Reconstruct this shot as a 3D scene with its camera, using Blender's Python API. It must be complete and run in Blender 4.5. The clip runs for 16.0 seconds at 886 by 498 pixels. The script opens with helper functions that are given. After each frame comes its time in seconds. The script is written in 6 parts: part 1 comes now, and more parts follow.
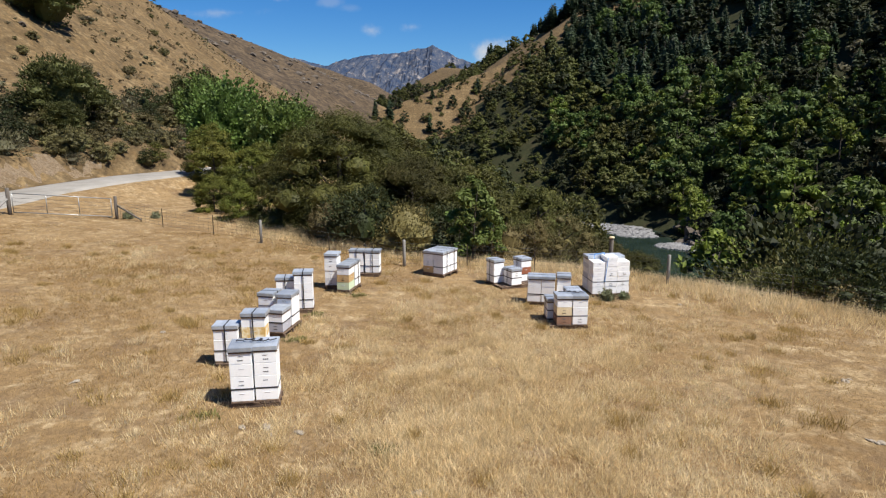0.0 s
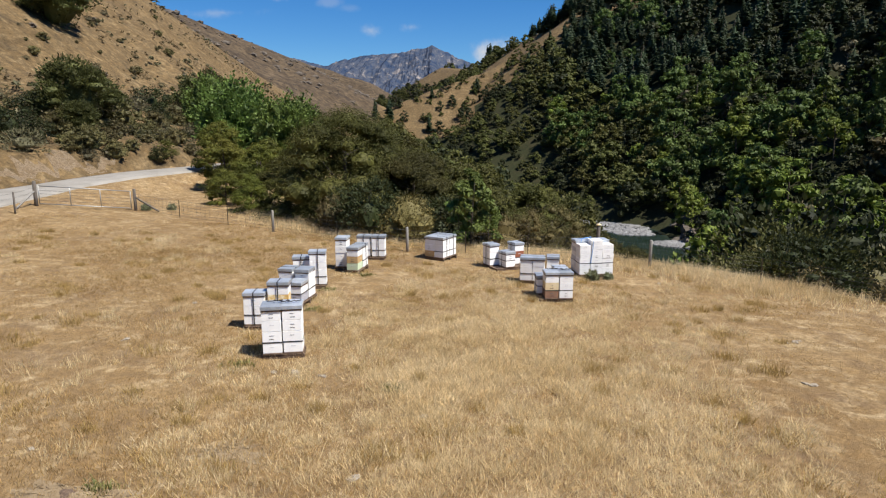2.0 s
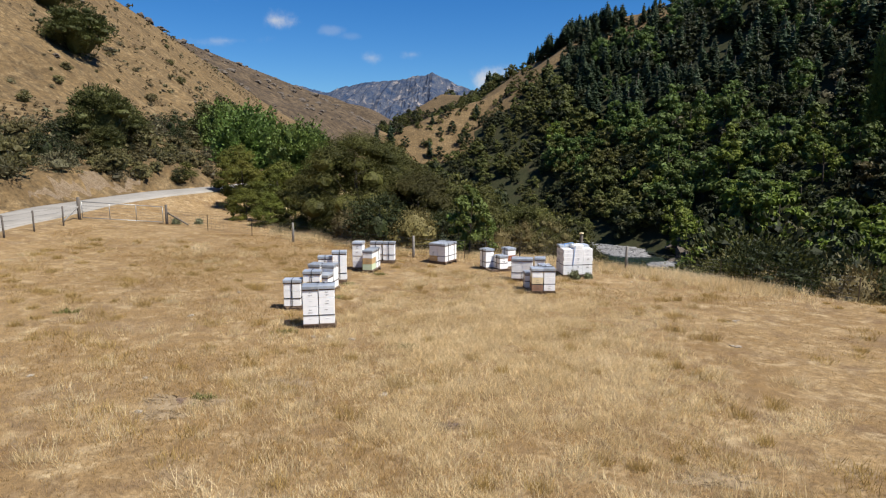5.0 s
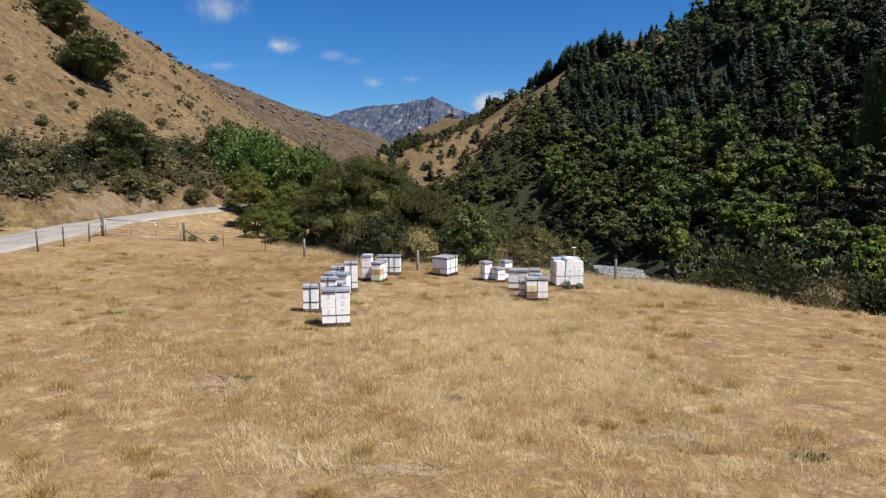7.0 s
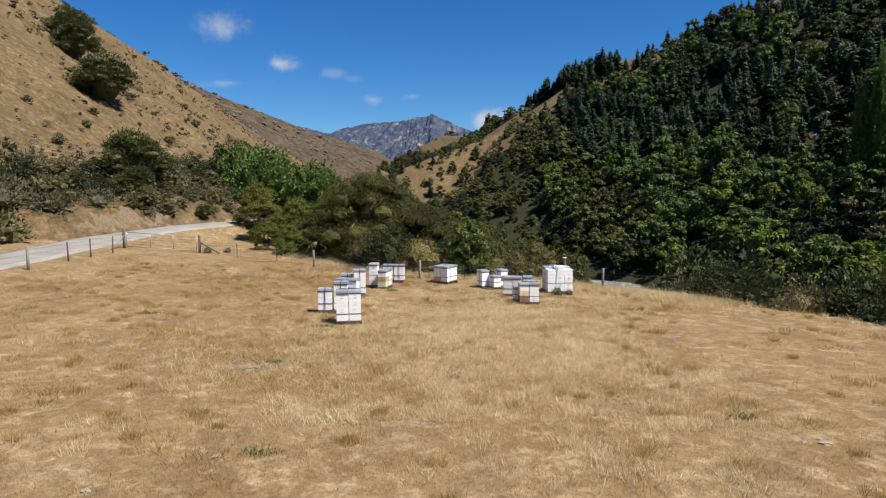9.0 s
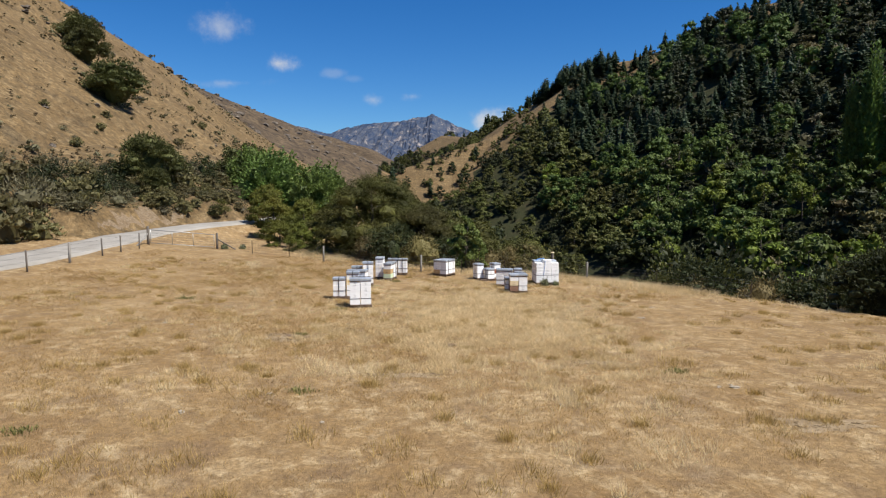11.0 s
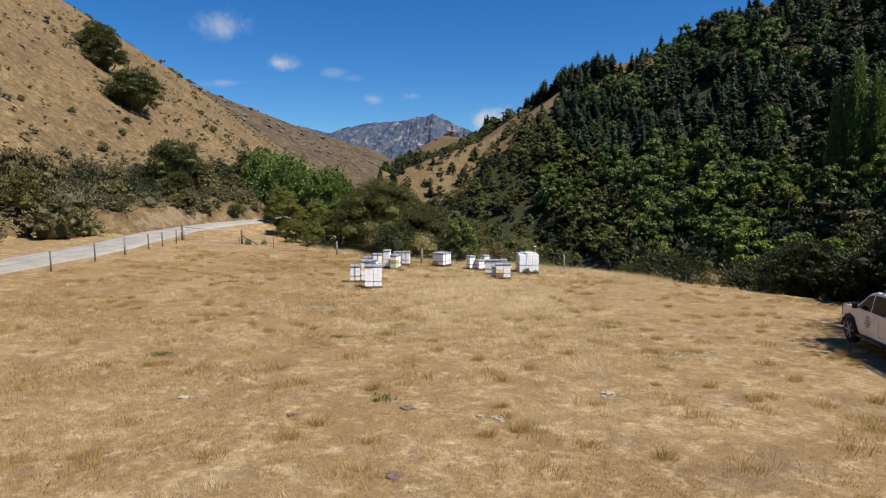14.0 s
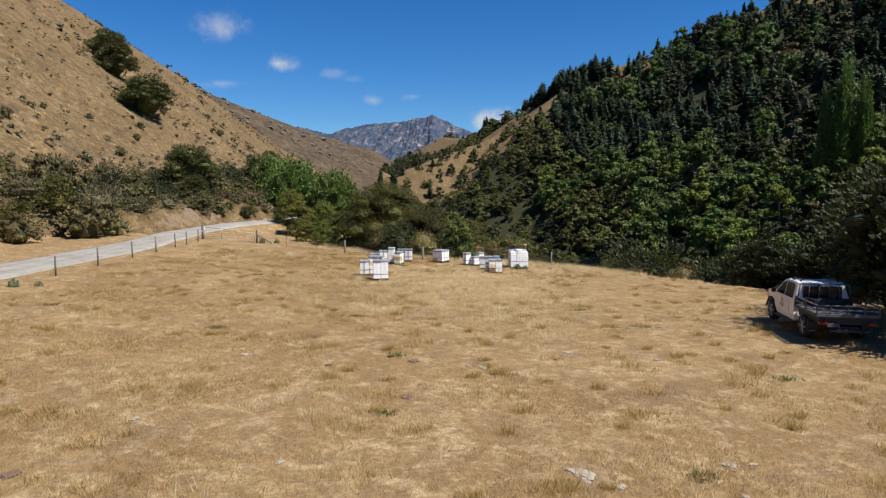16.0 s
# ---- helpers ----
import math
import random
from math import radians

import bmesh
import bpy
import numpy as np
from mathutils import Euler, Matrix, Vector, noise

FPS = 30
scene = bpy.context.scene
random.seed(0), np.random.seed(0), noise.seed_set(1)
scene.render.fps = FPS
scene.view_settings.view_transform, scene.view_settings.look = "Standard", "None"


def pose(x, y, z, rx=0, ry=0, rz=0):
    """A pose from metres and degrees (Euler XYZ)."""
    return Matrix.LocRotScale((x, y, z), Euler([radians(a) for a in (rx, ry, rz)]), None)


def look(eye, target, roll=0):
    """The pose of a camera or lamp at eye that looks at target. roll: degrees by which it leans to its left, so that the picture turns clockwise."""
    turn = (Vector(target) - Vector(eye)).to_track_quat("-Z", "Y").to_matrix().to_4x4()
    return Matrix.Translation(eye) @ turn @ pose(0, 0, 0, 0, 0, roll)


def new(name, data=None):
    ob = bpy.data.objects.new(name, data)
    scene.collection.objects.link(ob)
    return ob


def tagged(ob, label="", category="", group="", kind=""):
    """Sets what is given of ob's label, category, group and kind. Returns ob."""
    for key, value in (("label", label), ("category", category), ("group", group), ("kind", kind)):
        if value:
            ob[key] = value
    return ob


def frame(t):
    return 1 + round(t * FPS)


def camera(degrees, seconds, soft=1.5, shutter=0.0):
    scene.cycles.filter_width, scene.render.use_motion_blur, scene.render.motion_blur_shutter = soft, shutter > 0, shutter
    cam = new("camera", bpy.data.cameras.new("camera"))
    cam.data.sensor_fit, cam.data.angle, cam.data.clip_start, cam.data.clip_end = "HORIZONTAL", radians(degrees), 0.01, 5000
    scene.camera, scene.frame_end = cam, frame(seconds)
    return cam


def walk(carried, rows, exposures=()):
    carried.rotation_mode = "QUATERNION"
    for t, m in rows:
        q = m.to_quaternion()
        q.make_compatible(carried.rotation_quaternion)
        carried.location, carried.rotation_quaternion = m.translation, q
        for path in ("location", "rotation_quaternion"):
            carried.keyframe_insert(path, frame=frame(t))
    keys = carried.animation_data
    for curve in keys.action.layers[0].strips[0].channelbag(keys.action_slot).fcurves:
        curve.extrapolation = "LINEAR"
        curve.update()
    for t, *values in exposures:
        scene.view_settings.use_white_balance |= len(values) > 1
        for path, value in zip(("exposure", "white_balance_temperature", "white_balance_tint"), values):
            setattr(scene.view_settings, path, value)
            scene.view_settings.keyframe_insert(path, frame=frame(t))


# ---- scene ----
cam = camera(70, 16.0, soft=1.2)
PATH = [  # seconds, x, y, z, tilt, turn
    (0.0, -0.002, 0.000, 5.187, 78.908, 0.027),
    (0.5, -0.007, -0.396, 5.144, 78.925, 0.013),
    (1.0, -0.016, -0.896, 5.092, 78.944, -0.001),
    (1.5, -0.021, -1.478, 5.049, 78.943, -0.010),
    (2.5, -0.032, -2.752, 4.986, 78.899, -0.019),
    (3.0, -0.044, -3.406, 4.955, 78.930, -0.019),
    (3.5, -0.057, -4.046, 4.915, 79.155, -0.020),
    (4.0, -0.092, -4.663, 4.889, 79.811, -0.020),
    (6.5, -0.157, -7.582, 4.739, 82.770, 0.008),
    (7.0, -0.211, -8.161, 4.716, 83.205, 0.015),
    (7.5, -0.243, -8.762, 4.694, 83.616, 0.020),
    (8.0, -0.262, -9.387, 4.677, 84.008, 0.018),
    (8.5, -0.269, -10.041, 4.667, 84.385, 0.010),
    (9.0, -0.240, -10.742, 4.660, 84.701, 0.004),
    (11.5, -0.172, -15.279, 4.758, 84.701, -0.010),
    (12.0, -0.120, -16.314, 4.793, 84.672, -0.007),
    (12.5, -0.094, -17.365, 4.826, 84.647, -0.003),
    (13.0, -0.066, -18.434, 4.863, 84.627, 0.003),
    (13.5, -0.038, -19.490, 4.909, 84.640, 0.011),
    (14.0, -0.017, -20.562, 4.958, 84.650, 0.015),
    (14.5, 0.002, -21.678, 5.004, 84.638, 0.013),
    (15.0, 0.017, -22.821, 5.052, 84.642, 0.004),
    (15.5, 0.025, -23.972, 5.107, 84.667, -0.010),
    (16.0, 0.029, -25.146, 5.163, 84.717, -0.026),
]
walk(cam, [(t, pose(x, y, z, tilt, 0, turn)) for t, x, y, z, tilt, turn in PATH])

# ---- world, sun, exposure ----
SUN_ELEV, SUN_AZ = radians(58), radians(118)   # azimuth clockwise from +y
TO_SUN = Vector((math.sin(SUN_AZ) * math.cos(SUN_ELEV), math.cos(SUN_AZ) * math.cos(SUN_ELEV), math.sin(SUN_ELEV)))
scene.view_settings.exposure = 0.7


def build_world():
    w = bpy.data.worlds.new("sky")
    scene.world = w
    w.use_nodes = True
    nt = w.node_tree
    nt.nodes.clear()
    N, L = nt.nodes.new, nt.links.new
    sky = N("ShaderNodeTexSky")
    sky.sky_type, sky.sun_disc = "NISHITA", False
    sky.sun_elevation, sky.sun_rotation = SUN_ELEV, SUN_AZ
    sky.altitude, sky.air_density, sky.dust_density, sky.ozone_density = 900, 1.0, 0.15, 3.0
    geo = N("ShaderNodeTexCoord")
    sep = N("ShaderNodeSeparateXYZ")
    L(geo.outputs["Generated"], sep.inputs[0])

    def op(kind, a, b=None, c=None):
        m = N("ShaderNodeMath")
        m.operation = kind
        for i, v in enumerate((a, b, c)):
            if v is None:
                continue
            if isinstance(v, (int, float)):
                m.inputs[i].default_value = v
            else:
                L(v, m.inputs[i])
        return m.outputs[0]
    y = op("MAXIMUM", sep.outputs[1], 0.05)
    u, v = op("DIVIDE", sep.outputs[0], y), op("DIVIDE", sep.outputs[2], y)
    # fair-weather clouds: place (u, v), half width, half height, amount
    total = None
    noise_t = N("ShaderNodeTexNoise")
    noise_t.inputs["Scale"].default_value, noise_t.inputs["Detail"].default_value = 16, 8
    noise_t.inputs["Roughness"].default_value = 0.6
    L(geo.outputs["Generated"], noise_t.inputs["Vector"])
    n = op("SUBTRACT", noise_t.outputs["Fac"], 0.5)
    for cu, cv, a, b, k in ((-0.345, 0.252, 0.045, 0.034, 0.55), (-0.254, 0.195, 0.040, 0.017, 1.1), (-0.108, 0.139, 0.022, 0.012, 0.5), (-0.047, 0.146, 0.027, 0.011, 0.55),
                            (0.07, 0.110, 0.055, 0.022, 1.1), (-0.33, 0.166, 0.10, 0.011, 0.40), (-0.17, 0.18, 0.02, 0.008, 0.2), (-0.14, 0.172, 0.02, 0.006, 0.12)):
        du, dv = op("DIVIDE", op("SUBTRACT", u, cu), a), op("DIVIDE", op("SUBTRACT", v, cv), b)
        r = op("SQRT", op("ADD", op("MULTIPLY", du, du), op("MULTIPLY", dv, dv)))
        f = op("SUBTRACT", op("SUBTRACT", 1.0, r), op("MULTIPLY", n, -3.4))
        m = N("ShaderNodeMapRange")
        m.interpolation_type = "SMOOTHERSTEP"
        m.inputs["From Min"].default_value, m.inputs["From Max"].default_value = 0.0, 1.5
        m.inputs["To Max"].default_value = k
        L(f, m.inputs["Value"])
        g = op("MULTIPLY", m.outputs[0], op("LESS_THAN", r, 2.2))
        total = g if total is None else op("MAXIMUM", total, g)
    mix = N("ShaderNodeMixRGB")
    mix.inputs[2].default_value = (6.6, 6.9, 7.4, 1)
    L(op("MINIMUM", total, 1.0), mix.inputs[0])
    hsv = N("ShaderNodeHueSaturation")
    hsv.inputs["Saturation"].default_value = 1.35
    L(sky.outputs[0], hsv.inputs["Color"])
    tint = N("ShaderNodeMixRGB")
    tint.blend_type = "MULTIPLY"
    tint.inputs[0].default_value, tint.inputs[2].default_value = 1.0, (0.70, 0.955, 1.20, 1)
    L(hsv.outputs[0], tint.inputs[1])
    L(tint.outputs[0], mix.inputs[1])
    bg = N("ShaderNodeBackground")
    bg.inputs[1].default_value = 0.058
    L(mix.outputs[0], bg.inputs[0])
    out = N("ShaderNodeOutputWorld")
    L(bg.outputs[0], out.inputs[0])


build_world()
sun = new("sun", bpy.data.lights.new("sun", "SUN"))
sun.data.energy, sun.data.angle, sun.data.color = 5.0, radians(0.53), (1.0, 0.955, 0.88)
sun.matrix_world = look(TO_SUN * 50, (0, 0, 0))

# ---- materials ----


def col(c):
    return (*c, 1.0)


def material(name, ramp, scale=4.0, fine=60.0, rough=0.8, bump=0.2, metal=0.0, bump_scale=None, island=0.0, obj=0.0, translucent=0.0, coords="Object", spec=0.3, fine_amount=0.35, stretch=None, wide=None):
    """A surface with a colour ramp driven by a broad and a fine noise, with relief. island, obj: brightness spread piece by piece."""
    m = bpy.data.materials.new(name)
    m.use_nodes = True
    nt = m.node_tree
    N, L = nt.nodes.new, nt.links.new
    b = nt.nodes["Principled BSDF"]
    tc = N("ShaderNodeTexCoord")
    src = tc.outputs[coords] if coords != "World" else N("ShaderNodeNewGeometry").outputs["Position"]
    if stretch:
        mp = N("ShaderNodeMapping")
        mp.inputs["Scale"].default_value = stretch
        L(src, mp.inputs["Vector"])
        src = mp.outputs[0]

    def noise_at(s, detail):
        n = N("ShaderNodeTexNoise")
        n.inputs["Scale"].default_value, n.inputs["Detail"].default_value, n.inputs["Roughness"].default_value = s, detail, 0.6
        L(src, n.inputs["Vector"])
        return n.outputs["Fac"]

    def op(kind, a, c):
        q = N("ShaderNodeMath")
        q.operation = kind
        for i, v in enumerate((a, c)):
            if isinstance(v, (int, float)):
                q.inputs[i].default_value = v
            else:
                L(v, q.inputs[i])
        return q.outputs[0]
    broad, small = noise_at(scale, 5), noise_at(fine, 4)
    fac = op("ADD", op("MULTIPLY", broad, 1 - fine_amount), op("MULTIPLY", small, fine_amount))
    if wide:
        fac = op("ADD", op("MULTIPLY", fac, 0.6), op("MULTIPLY", noise_at(wide, 3), 0.4))
    cr = N("ShaderNodeValToRGB")
    cr.color_ramp.elements[0].position, cr.color_ramp.elements[1].position = 0.33, 0.67
    els = cr.color_ramp.elements
    for i, c in enumerate(ramp):
        p = 0.33 + 0.34 * i / (len(ramp) - 1)
        e = els[0] if i == 0 else els[-1] if i == len(ramp) - 1 else els.new(p)
        e.color = col(c)
    L(fac, cr.inputs[0])
    colour = cr.outputs[0]
    for amount, kind in ((island, "isl"), (obj, "obj")):
        if amount:
            rnd = N("ShaderNodeNewGeometry").outputs["Random Per Island"] if kind == "isl" else N("ShaderNodeObjectInfo").outputs["Random"]
            h = N("ShaderNodeHueSaturation")
            L(op("ADD", op("MULTIPLY", rnd, 2 * amount), 1 - amount), h.inputs["Value"])
            if kind == "obj" and translucent:
                L(op("ADD", op("MULTIPLY", rnd, 0.03), 0.475), h.inputs["Hue"])
            L(colour, h.inputs["Color"])
            colour = h.outputs[0]
    L(colour, b.inputs["Base Color"])
    b.inputs["Roughness"].default_value, b.inputs["Metallic"].default_value = rough, metal
    b.inputs["Specular IOR Level"].default_value = spec
    if bump:
        bn = N("ShaderNodeBump")
        bn.inputs["Strength"].default_value = bump
        bn.inputs["Distance"].default_value = 0.02
        L(noise_at(bump_scale or fine, 6), bn.inputs["Height"])
        L(bn.outputs[0], b.inputs["Normal"])
    if translucent:
        tr = N("ShaderNodeBsdfTranslucent")
        L(colour, tr.inputs[0])
        mx = N("ShaderNodeMixShader")
        mx.inputs[0].default_value = translucent
        L(b.outputs[0], mx.inputs[1])
        L(tr.outputs[0], mx.inputs[2])
        L(mx.outputs[0], nt.nodes["Material Output"].inputs[0])
    return m


M_PAINT = material("white_paint", [(0.76, 0.76, 0.755), (0.85, 0.85, 0.84), (0.87, 0.87, 0.865)], 5, 40, 0.5, 0.12, obj=0.03)
M_PAINT_GREYISH = material("greyish_white_paint", [(0.50, 0.50, 0.52), (0.62, 0.62, 0.64), (0.70, 0.70, 0.71)], 4, 30, 0.65, 0.2)
M_GREY = material("grey_paint", [(0.36, 0.36, 0.40), (0.44, 0.44, 0.48)], 4, 30, 0.6, 0.15)
M_ORANGE = material("ochre_paint", [(0.42, 0.275, 0.125), (0.54, 0.375, 0.185)], 5, 40, 0.65, 0.2)
M_CREAM = material("cream_paint", [(0.62, 0.48, 0.27), (0.76, 0.64, 0.42)], 5, 40, 0.65, 0.2)
M_GREEN = material("pale_green_paint", [(0.48, 0.58, 0.38), (0.60, 0.68, 0.49)], 5, 40, 0.6, 0.15)
M_BROWN = material("bare_brown_wood", [(0.20, 0.11, 0.07), (0.34, 0.20, 0.13)], 6, 40, 0.75, 0.3)
M_RED = material("red_brown_paint", [(0.22, 0.07, 0.04), (0.32, 0.12, 0.06)], 5, 40, 0.7, 0.2)
M_PEEL = material("peeling_ochre_paint", [(0.80, 0.79, 0.74), (0.78, 0.70, 0.50), (0.66, 0.45, 0.17), (0.55, 0.33, 0.10)], 7, 30, 0.65, 0.2, fine_amount=0.15)
M_LID = material("galvanised_lid", [(0.30, 0.335, 0.38), (0.40, 0.435, 0.48), (0.50, 0.53, 0.57)], 5, 35, 0.36, 0.08, metal=0.35, obj=0.2)
M_STRAP = material("black_strap", [(0.012, 0.012, 0.014), (0.03, 0.03, 0.035)], 10, 90, 0.7, 0.1)
M_STRAP_BLUE = material("blue_strap", [(0.10, 0.25, 0.55), (0.15, 0.33, 0.65)], 10, 90, 0.6, 0.1)
M_PALLET = material("old_pallet_wood", [(0.05, 0.035, 0.028), (0.12, 0.08, 0.055), (0.20, 0.14, 0.09)], 5, 40, 0.85, 0.3)
M_POST = material("weathered_post", [(0.091, 0.077, 0.063), (0.175, 0.154, 0.133)], 4, 40, 0.9, 0.4, stretch=(4, 4, 0.6))
M_POST_PALE = material("pale_post", [(0.210, 0.196, 0.175), (0.308, 0.294, 0.266)], 4, 40, 0.9, 0.4, stretch=(4, 4, 0.6))
M_WIRE = material("fence_wire", [(0.07, 0.07, 0.07), (0.12, 0.12, 0.12)], 4, 40, 0.5, 0, metal=0.7)
M_GALV = material("galvanised_tube", [(0.280, 0.280, 0.273), (0.364, 0.364, 0.350)], 4, 40, 0.45, 0.05, metal=0.6)
M_STEEL = material("rusty_standard", [(0.035, 0.025, 0.017), (0.070, 0.049, 0.035)], 6, 40, 0.8, 0.2)
M_ROCK = material("pale_rock", [(0.215, 0.178, 0.130), (0.300, 0.255, 0.195), (0.350, 0.305, 0.240)], 3, 20, 0.9, 0.5)
M_ROCK_DARK = material("hill_rock", [(0.050, 0.041, 0.033), (0.105, 0.086, 0.068), (0.165, 0.138, 0.108)], 0.8, 5, 0.9, 0.6)
M_BARK = material("bark", [(0.035, 0.028, 0.022), (0.098, 0.081, 0.063)], 3, 25, 0.95, 0.5)
M_GRAVEL = material("gravel_road", [(0.185, 0.170, 0.145), (0.250, 0.232, 0.203), (0.305, 0.287, 0.256)], 0.6, 30, 0.95, 0.4, stretch=(1, 1, 1), coords="World")
M_STONES = material("river_stones", [(0.070, 0.069, 0.066), (0.175, 0.171, 0.168), (0.308, 0.304, 0.301)], 0.35, 1.8, 0.9, 0.6, fine_amount=0.6, coords="World")
LEAF = {}
ALBEDO = 0.68   # plants and soil, against the white of the hive paint


def toned(c, k=ALBEDO):
    return tuple(v * k for v in c)


def leaf(key, ramp, **kw):
    LEAF[key] = material(key + "_leaves", [toned(c) for c in ramp], kw.pop("scale", 0.22), kw.pop("fine", 1.6), 0.62, 0, island=kw.pop("island", 0.35), obj=kw.pop("obj", 0.14), translucent=kw.pop("glow", 0.28), coords="World", spec=0.25, fine_amount=0.3)


leaf("kanuka", [(0.060, 0.066, 0.016), (0.105, 0.108, 0.024), (0.160, 0.152, 0.036)])
leaf("poplar", [(0.095, 0.150, 0.034), (0.150, 0.225, 0.050), (0.200, 0.280, 0.066)])
leaf("willow", [(0.085, 0.105, 0.018), (0.145, 0.168, 0.026), (0.240, 0.238, 0.038)])
leaf("broadleaf", [(0.062, 0.104, 0.025), (0.108, 0.164, 0.036), (0.160, 0.216, 0.049)])
leaf("bright", [(0.120, 0.184, 0.027), (0.184, 0.255, 0.038), (0.255, 0.310, 0.052)])
leaf("pine", [(0.028, 0.052, 0.026), (0.046, 0.076, 0.034), (0.066, 0.100, 0.042)])
leaf("scrub", [(0.110, 0.104, 0.038), (0.172, 0.158, 0.060), (0.245, 0.216, 0.092)])
leaf("grey_scrub", [(0.112, 0.106, 0.054), (0.168, 0.156, 0.082), (0.232, 0.210, 0.118)])
# leaf colour lowered to take in the shade on the paddock's right side
leaf("dark_shrub", [(0.025, 0.034, 0.012), (0.042, 0.054, 0.018), (0.068, 0.082, 0.026)])
leaf("olive", [(0.075, 0.085, 0.020), (0.115, 0.124, 0.030), (0.165, 0.165, 0.045)])
leaf("twiggy", [(0.150, 0.125, 0.045), (0.220, 0.185, 0.065), (0.290, 0.240, 0.095)])
leaf("grass", [(0.48, 0.305, 0.117), (0.63, 0.428, 0.182), (0.77, 0.570, 0.285)], scale=0.35, fine=2.0, obj=0.0, glow=0.5)
leaf("pale_grass", [(0.86, 0.655, 0.34), (1.02, 0.825, 0.49), (1.12, 0.95, 0.62)], scale=0.35, fine=2.0, obj=0.0, glow=0.5)
leaf("gold_grass", [(0.48, 0.328, 0.110), (0.61, 0.432, 0.160), (0.72, 0.535, 0.222)], scale=0.35, fine=2.0, obj=0.0, glow=0.45)
leaf("dry_scrub", [(0.150, 0.115, 0.060), (0.220, 0.165, 0.088), (0.290, 0.215, 0.115)])
leaf("weed", [(0.17, 0.20, 0.10), (0.26, 0.29, 0.155), (0.35, 0.37, 0.22)])
leaf("hill_tree", [(0.060, 0.070, 0.022), (0.095, 0.108, 0.032), (0.135, 0.145, 0.044)])
leaf("green_grass", [(0.20, 0.21, 0.065), (0.32, 0.30, 0.105)], scale=0.35, fine=2.0, obj=0.0)
# ---- building helpers ----


def mesh_from(name, verts, faces, mat, smooth=False):
    me = bpy.data.meshes.new(name)
    verts, faces = np.asarray(verts, dtype=np.float32), np.asarray(faces, dtype=np.int32)
    k = faces.shape[1]
    me.vertices.add(len(verts))
    me.vertices.foreach_set("co", verts.ravel())
    me.loops.add(faces.size)
    me.loops.foreach_set("vertex_index", faces.ravel())
    me.polygons.add(len(faces))
    me.polygons.foreach_set("loop_start", np.arange(0, faces.size, k, dtype=np.int32))
    me.polygons.foreach_set("use_smooth", np.full(len(faces), smooth))
    me.update(calc_edges=True)
    if mat:
        me.materials.append(mat)
    return me


def mesh_of(name, bm, mat, smooth=False):
    me = bpy.data.meshes.new(name)
    bm.normal_update()
    for f in bm.faces:
        f.smooth = smooth
    bm.to_mesh(me)
    bm.free()
    if mat:
        me.materials.append(mat)
    return me


def child(name, me, parent, label=""):
    ob = new(name, me)
    ob.parent = parent
    if label:
        ob["label"] = label
    return ob


def part(name, bm, mat, parent, label="", smooth=False):
    return child(name, mesh_of(name, bm, mat, smooth), parent, label)


def thing(name, label, category, m=None, group="", kind=""):
    ob = new(name)
    ob.empty_display_size = 0.1
    if m is not None:
        ob.matrix_world = m
    return tagged(ob, label, category, group, kind)


def box(bm, x0, x1, y0, y1, z0, z1, bevel=0.0):
    r = bmesh.ops.create_cube(bm, size=1.0, matrix=Matrix.Translation(((x0 + x1) / 2, (y0 + y1) / 2, (z0 + z1) / 2)) @ Matrix.Diagonal((x1 - x0, y1 - y0, z1 - z0, 1)))
    if bevel:
        es = list({e for v in r["verts"] for e in v.link_edges})
        bmesh.ops.bevel(bm, geom=es, offset=bevel, segments=2, affect="EDGES", profile=0.6)
    return bm


def boxed(*a, bevel=0.0):
    return box(bmesh.new(), *a, bevel=bevel)


def tube(bm, pts, radii, sides=8, cap=True):
    """A tapered tube through the points."""
    rings = []
    pts = [Vector(p) for p in pts]
    for i, p in enumerate(pts):
        d = (pts[min(i + 1, len(pts) - 1)] - pts[max(i - 1, 0)]).normalized()
        u = d.orthogonal().normalized() if abs(d.z) > 0.95 else d.cross(Vector((0, 0, 1))).normalized()
        w = d.cross(u)
        r = radii[i] if hasattr(radii, "__len__") else radii
        rings.append([bm.verts.new(p + (u * math.cos(a) + w * math.sin(a)) * r) for a in (2 * math.pi * k / sides for k in range(sides))])
    for a, b in zip(rings, rings[1:]):
        for k in range(sides):
            bm.faces.new((a[k], a[(k + 1) % sides], b[(k + 1) % sides], b[k]))
    if cap:
        bm.faces.new(rings[0][::-1])
        bm.faces.new(rings[-1])
    return bm


# ---- the lie of the land ----


def seg_dist(x, y, pts):
    """Distance to a polyline, and the interpolated third value (and the side) at the nearest place."""
    best = np.full(np.shape(x), 1e9)
    val = np.zeros(np.shape(x))
    side = np.zeros(np.shape(x))
    for a, b in zip(pts, pts[1:]):
        dx, dy = b[0] - a[0], b[1] - a[1]
        t = np.clip(((x - a[0]) * dx + (y - a[1]) * dy) / (dx * dx + dy * dy), 0, 1)
        d = np.hypot(x - a[0] - t * dx, y - a[1] - t * dy)
        near = d < best
        best = np.where(near, d, best)
        if len(a) > 2:
            val = np.where(near, a[2] + t * (b[2] - a[2]), val)
        side = np.where(near, np.sign(dx * (y - a[1]) - dy * (x - a[0])), side)
    return best, val, side


